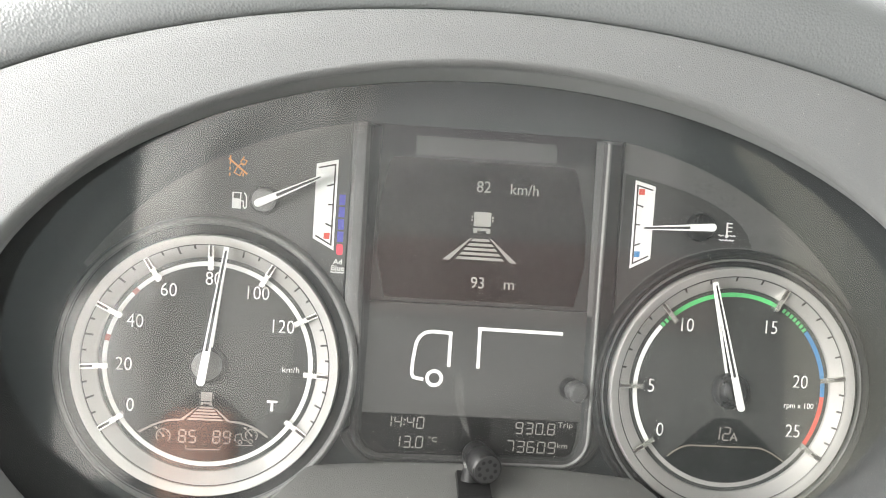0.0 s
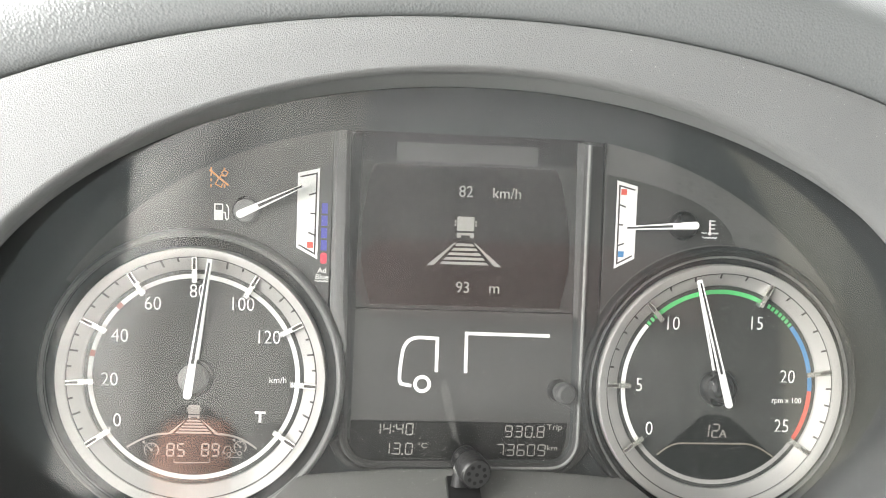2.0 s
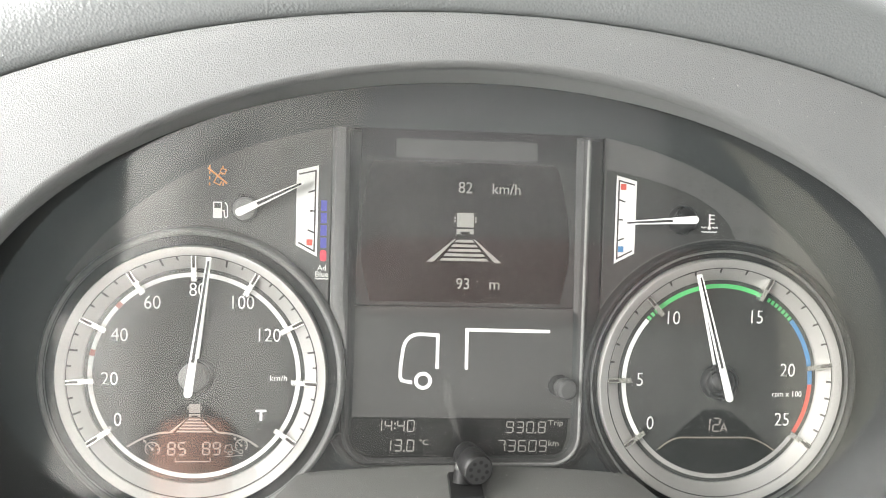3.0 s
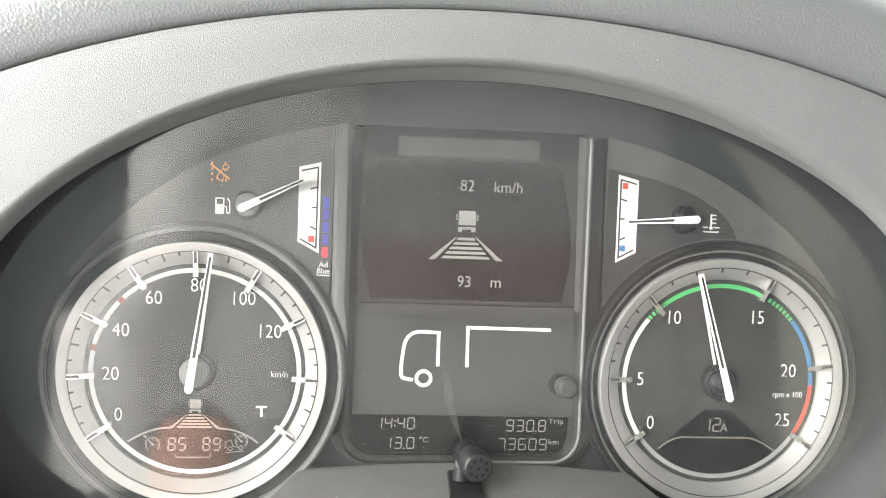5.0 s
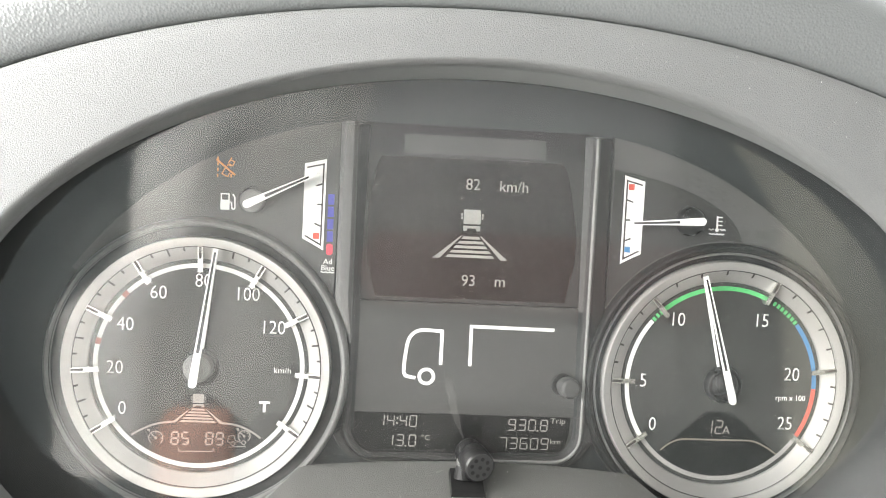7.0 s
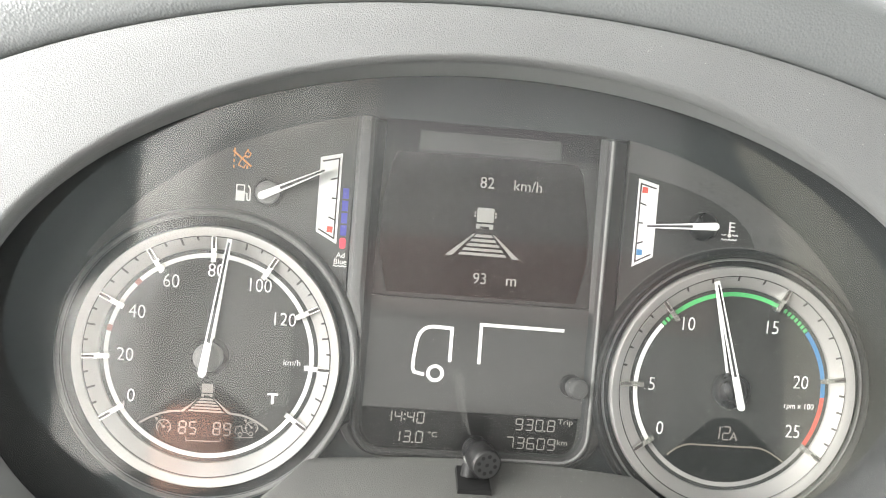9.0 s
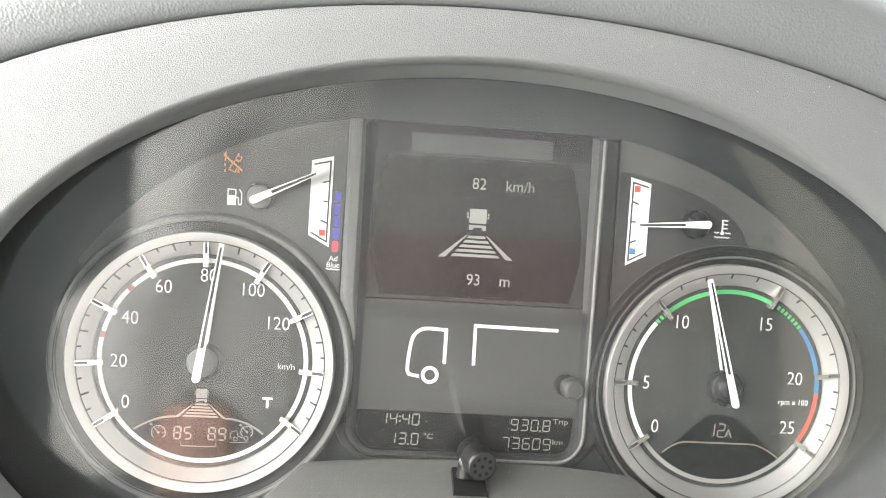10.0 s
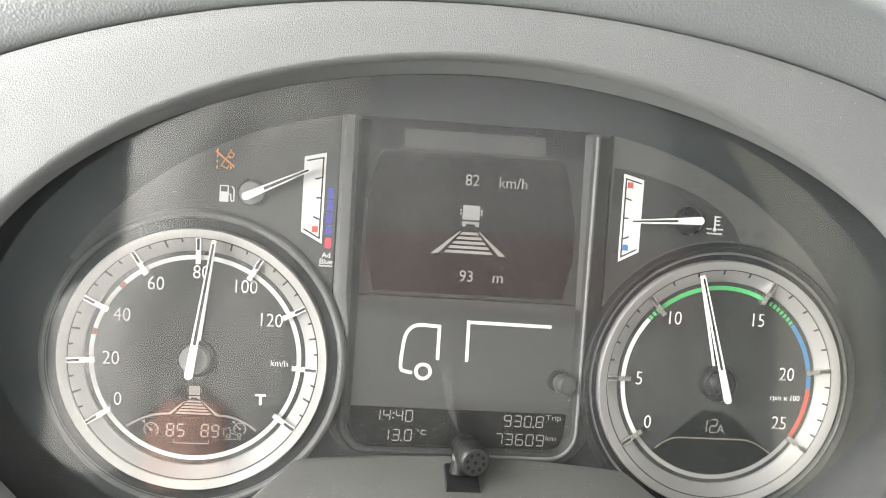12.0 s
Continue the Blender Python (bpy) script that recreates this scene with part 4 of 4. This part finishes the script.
def frame_loft(path, first, last):
    bm = bmesh.new()
    rows = []
    k = len(path)
    for i, (x, z, y) in enumerate(path):
        a, b = path[max(0, i - 1)], path[min(k - 1, i + 1)]
        d = Vector((b[0] - a[0], b[1] - a[1])).normalized()
        out = Vector((-d.y, d.x))  # away from the display
        wide = 9.4 if z > -20 else 9.4 - 4.4 * min(1, (-20 - z) / 20)
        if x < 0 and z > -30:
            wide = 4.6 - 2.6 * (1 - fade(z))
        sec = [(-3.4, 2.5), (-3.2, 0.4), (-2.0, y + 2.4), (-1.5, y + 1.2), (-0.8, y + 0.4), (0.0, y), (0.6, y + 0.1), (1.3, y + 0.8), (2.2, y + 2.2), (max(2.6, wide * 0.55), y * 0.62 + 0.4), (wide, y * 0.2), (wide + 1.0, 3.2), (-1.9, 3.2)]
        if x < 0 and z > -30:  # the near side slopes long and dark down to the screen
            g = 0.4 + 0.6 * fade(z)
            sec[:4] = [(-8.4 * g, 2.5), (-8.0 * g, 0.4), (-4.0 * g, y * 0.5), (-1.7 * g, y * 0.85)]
        rows.append([bm.verts.new(((x + out.x * o) * K, d2 * K, (z + out.y * o) * K)) for o, d2 in sec[first:last]])
    for p, q in zip(rows, rows[1:]):
        for i in range(len(p) - 1):
            bm.faces.new((p[i], p[i + 1], q[i + 1], q[i]))
    bm.faces.new(rows[0])
    bm.faces.new(rows[-1])
    return bm


surround = part("display_frame", frame_loft(ridge, 2, 13), FRAME, cluster, "raised black display frame with a painted edge highlight", smooth=True)
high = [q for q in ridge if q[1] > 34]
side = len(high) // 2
# far bevel has its light in a grey colour, the near stays black
part("bevel", frame_loft(high[:side], 0, 3), BEVEL, surround, "inner bevel, light put into its grey colour", smooth=True)
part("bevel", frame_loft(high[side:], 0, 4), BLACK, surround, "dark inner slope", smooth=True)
part("lower_bevel", frame_loft(ridge[side - 1:len(ridge) - side + 1], 0, 3), BLACK, surround, smooth=True)
# a thin bright strip paints the highlight along the ridge
glint = [(x, z, y - 0.12) for x, z, y in ridge[:len(ridge) // 2] + [(-1.0, ridge[len(ridge) // 2 - 1][1], ridge[len(ridge) // 2 - 1][2])]]
part("edge_highlight", frame_loft(glint, 4, 8), GLINT, surround, "bright line, highlight painted along the ridge", smooth=True)

# the broad grained bar between the fuel gauge and the screen
bm = bmesh.new()
rows = []
for i in range(28):
    z = 122.6 - 4.0 * i
    deep = -12.0 + 4.6 * i / 22
    if i > 22:
        deep *= 1 - 0.14 * (i - 22)
    lean = 1.6 * max(0, 1 - i / 2) ** 2
    left = max(-67.6, -CX + math.sqrt(73.6 ** 2 - z ** 2)) if z < 60 else -67.6  # gives way to the dial's rim
    rows.append([bm.verts.new(((left + (-58.4 - left) * f) * K, (y + lean) * K, z * K)) for f, y in ((0, 2.5), (0.02, deep * 0.35), (0.11, deep * 0.72), (0.27, deep * 0.93), (0.51, deep), (0.74, deep * 0.97), (0.89, deep * 0.8), (0.96, deep * 0.4), (1, 2.5))])
for p, q in zip(rows, rows[1:]):
    for i in range(8):
        bm.faces.new((p[i], p[i + 1], q[i + 1], q[i]))
bm.faces.new(rows[0])
bm.faces.new(rows[-1])
part("grained_bar", bm, BAR, surround, "grey grained bar beside the screen", smooth=True)

# -- reset knob
knob = part("reset_knob", turned([(3.4, 0), (3.4, 0.35), (4.7, 0.36), (5.2, 0.5), (5.25, 0.8), (4.8, 0.93), (3.6, 1.0)], (49.2, 1.5, -3.2), (50.8, -11.5, -2.6), 32), KNOB, cluster, "black push knob", smooth=True)
part("knob_collar", lathe(49.0, -3.2, [(3.3, 0.3), (3.3, -0.8), (5.4, -0.8), (5.8, -0.2), (5.8, 0.5)], 40), HUBBLACK, cluster, "dark collar at the knob's foot", smooth=True)

# -- cover glass
bm = bmesh.new()
tiers = [[bm.verts.new(v) for v in seat_of(234.0 * t / 24, 143.5 * t / 24, 0.8)] for t in range(1, 25)]
tiers += [[bm.verts.new(v) for v in seat_of(234.0 * t / 24, 143.5 * t / 24, 2.3)] for t in range(24, 0, -1)]
for p, q in zip(tiers, tiers[1:]):
    for i in range(N):
        bm.faces.new((p[i], p[(i + 1) % N], q[(i + 1) % N], q[i]))
bm.faces.new(tiers[0][::-1])
bm.faces.new(tiers[-1])
pane = part("cover_pane", bm, PANE, cluster, "clear dusty cover glass", smooth=True)
pane.visible_shadow = False

# ---------------------------------------------------------------- cowl below the cluster
cowl = thing("steering_column_cowl", "warm grey plastic cowl below the cluster, dusty", "column cowl")
bm = bmesh.new()
rows = []
for j in range(15):
    y = -9.0 - 8.0 * j
    drop = math.tan(radians(15)) * (-9.0 - y)
    half = 81 + 16 * min(1, j / 4) + j * 1.0
    row = []
    for i in range(41):
        s = -1 + 2 * i / 40
        x = 2.0 + s * (half + 16)
        over = max(0, abs(s) * (half + 16) - half + 1)
        z = -40.9 - drop - 5.2 * (x / 90) ** 2 - 0.14 * over ** 1.8
        row.append(bm.verts.new((x * K, y * K, z * K)))
    rows.append(row)
skirt = bmesh.new()  # the upright edge towards the cluster
lines = [[skirt.verts.new((v.co.x, v.co.y + dy, v.co.z - dz if dz < 1 else -0.10)) for v in rows[0]] for dy, dz in ((0.0, 0.0), (0.0012, 0.0008), (0.002, 0.004), (0.002, 1))]
for p, q in zip(lines, lines[1:]):
    for i in range(40):
        skirt.faces.new((q[i], q[i + 1], p[i + 1], p[i]))
for p, q in zip(rows, rows[1:]):
    for i in range(40):
        bm.faces.new((p[i], p[i + 1], q[i + 1], q[i]))
part("shell", bm, COWL, cowl, "warm grey grained top shell", smooth=True)
part("rear_skirt", skirt, COWL, cowl, smooth=True)

# ---------------------------------------------------------------- microphone
mic = thing("microphone", "small black clip microphone with a holed head on a square foot", "microphone")
def cowl_z(y):
    return -40.9 - math.tan(radians(15)) * (-9.0 - y)


my = -26.0
tilt = Matrix.Rotation(radians(15), 3, "X")
bm = bmesh.new()
for sx, sy, sz in ((s, t, u) for u in (0, 1) for s in (-1, 1) for t in (-1, 1)):
    inset = 0.5 if sz else 0
    bm.verts.new((Vector((-0.6, my, cowl_z(my))) + tilt @ Vector((sx * (8.0 - inset), sy * (9.4 - inset), 0.1 + sz * 2.2))) * K)
bmesh.ops.convex_hull(bm, input=bm.verts)
part("foot", bm, MICMATT, mic, "square black foot")
foot_top = Vector((-2.2, my + 1.0, cowl_z(my) + 2.2))
stub_top = foot_top + Vector((0.4, 1.2, 6.6))
part("stub", turned([(4.6, 0), (4.4, 0.15), (4.1, 0.75), (3.6, 1.0)], foot_top, stub_top, 28), MICMATT, mic, "short black swivel stub", smooth=True)
part("swivel", turned([(2.4, -0.3), (3.3, 0.1), (3.5, 0.5), (3.0, 0.9), (1.6, 1.1)], foot_top + Vector((-0.2, 0.6, 5.6)), stub_top + Vector((-0.6, 1.0, 2.6)), 24), STUBGREY, mic, "pale smoked swivel joint", smooth=True)
rear, front = Vector((0.0, -15.0, -32.8)), Vector((4.4, -33.0, -34.6))
R = 7.3
profile = [(5.2, 0.0), (6.1, 0.03)]
for i in range(4):
    s = 0.08 + 0.075 * i
    profile += [(6.5, s), (6.5, s + 0.035), (6.0, s + 0.045), (6.0, s + 0.07)]
profile += [(6.7, 0.40), (R, 0.46), (R, 0.95), (R - 0.15, 0.98), (R - 0.4, 1.0), (R - 0.6, 1.0), (R - 0.75, 0.985)]
part("capsule", turned(profile, rear, front, 40), MICBLACK, mic, "ribbed black capsule", smooth=True)
ax = (front - rear).normalized()
ux = ax.cross(Vector((0, 0, 1))).normalized()
uz = ux.cross(ax)
part("grille", turned([(R - 0.7, 0), (R - 0.7, 0.8), (R - 1.0, 1.0)], front - ax * 1.2, front + ax * 0.25, 36), MICFACE, mic, "round grille with nine holes", smooth=True)
for i in range(9):
    c = front + (ux * math.cos(radians(45 * i + 12)) + uz * math.sin(radians(45 * i + 12))) * (4.1 if i < 8 else 0)
    part("sound_hole", turned([(0.95, 0), (0.95, 1)], c - ax * 0.6, c + ax * 0.33, 12), MICHOLE, mic)
# the microphone's reflection in the glass, modelled as a pale solid streak
streak_pts = [Vector((-1.4, -13.4, -28.6)), Vector((-3.6, -14.2, -23.5)), Vector((-6.2, -15.0, -17.0)), Vector((-8.6, -16.2, -8.0)), Vector((-10.4, -17.6, 1.0)), Vector((-11.0, -18.2, 5.0))]
radii = [0.3, 0.6, 1.6, 2.1, 2.2, 1.5]
bm = bmesh.new()
rows = []
for i in range(41):
    s = i / 40 * (len(streak_pts) - 1)
    k = min(int(s), len(streak_pts) - 2)
    f_ = s - k
    c = streak_pts[k].lerp(streak_pts[k + 1], f_)
    r = radii[k] + (radii[k + 1] - radii[k]) * f_
    d = (streak_pts[k + 1] - streak_pts[k]).normalized()
    u = d.cross(Vector((0, 1, 0))).normalized()
    rows.append([bm.verts.new((c + u * r * math.cos(radians(a)) + Vector((0, -1, 0)) * r * 0.3 * math.sin(radians(a))) * K) for a in range(0, 360, 30)])
for p, q in zip(rows, rows[1:]):
    for i in range(12):
        bm.faces.new((p[i], p[(i + 1) % 12], q[(i + 1) % 12], q[i]))
part("reflection_streak", bm, STREAK, mic, "pale streak for the microphone's reflection in the glass", smooth=True)

# ---------------------------------------------------------------- dust on the glass and the cowl
rng = random.Random(4)
bm = bmesh.new()
for i in range(12500):  # thicker towards the foot of the glass
    x, z = rng.uniform(-200, 215), rng.uniform(-64, 132)
    if i > 5600:
        x, z = rng.uniform(-70, 215), -64 + 90 * rng.random() ** 1.4
    if i > 10000:
        x, z = rng.uniform(60, 225), rng.uniform(-64, 70)
    if ((x - 3) / 232) ** 2 + (z / 138) ** 2 > 0.96:
        continue
    r = 0.042 + 0.075 * rng.random() ** 6
    y = pane_y(x, z) + 0.72
    k = rng.randint(4, 6)
    a0 = rng.random() * 6
    bm.faces.new([bm.verts.new(((x + r * rng.uniform(0.7, 1.2) * math.cos(a0 + 6.283 * j / k)) * K, y * K, (z + r * rng.uniform(0.7, 1.2) * math.sin(a0 + 6.283 * j / k)) * K)) for j in range(k)])
for i in range(1300):  # and on the cowl
    y, x = -10 - 70 * rng.random(), rng.uniform(-74, 78)
    z = -40.9 - math.tan(radians(15)) * (-9.0 - y) - 5.2 * (x / 90) ** 2 + 0.12
    r = 0.06 + 0.14 * rng.random() ** 4
    a0 = rng.random() * 6
    bm.faces.new([bm.verts.new(((x + r * math.cos(a0 + 1.257 * j)) * K, (y + r * math.sin(a0 + 1.257 * j)) * K, (z - 0.268 * -r * math.sin(a0 + 1.257 * j)) * K)) for j in range(5)])
for i in range(170):  # a few on the passenger's side of the shroud
    a, f = radians(rng.uniform(4, 78)), rng.uniform(0.02, 0.95)
    x, z = -2 + (240 + 66 * f) * math.cos(a), (153.2 + 10.4 * f) * math.sin(a)
    r = 0.07 + 0.11 * rng.random() ** 3
    bm.faces.new([bm.verts.new(((x + r * math.cos(1.257 * j)) * K, -58.55 * K, (z + r * math.sin(1.257 * j)) * K)) for j in range(5)])
dust = link_mesh("dust", bm, DUST)
dust.matrix_world = BASE
tagged(dust, "fine pale dust specks on the cover glass, cowl and shroud", "dust", kind="stuff")
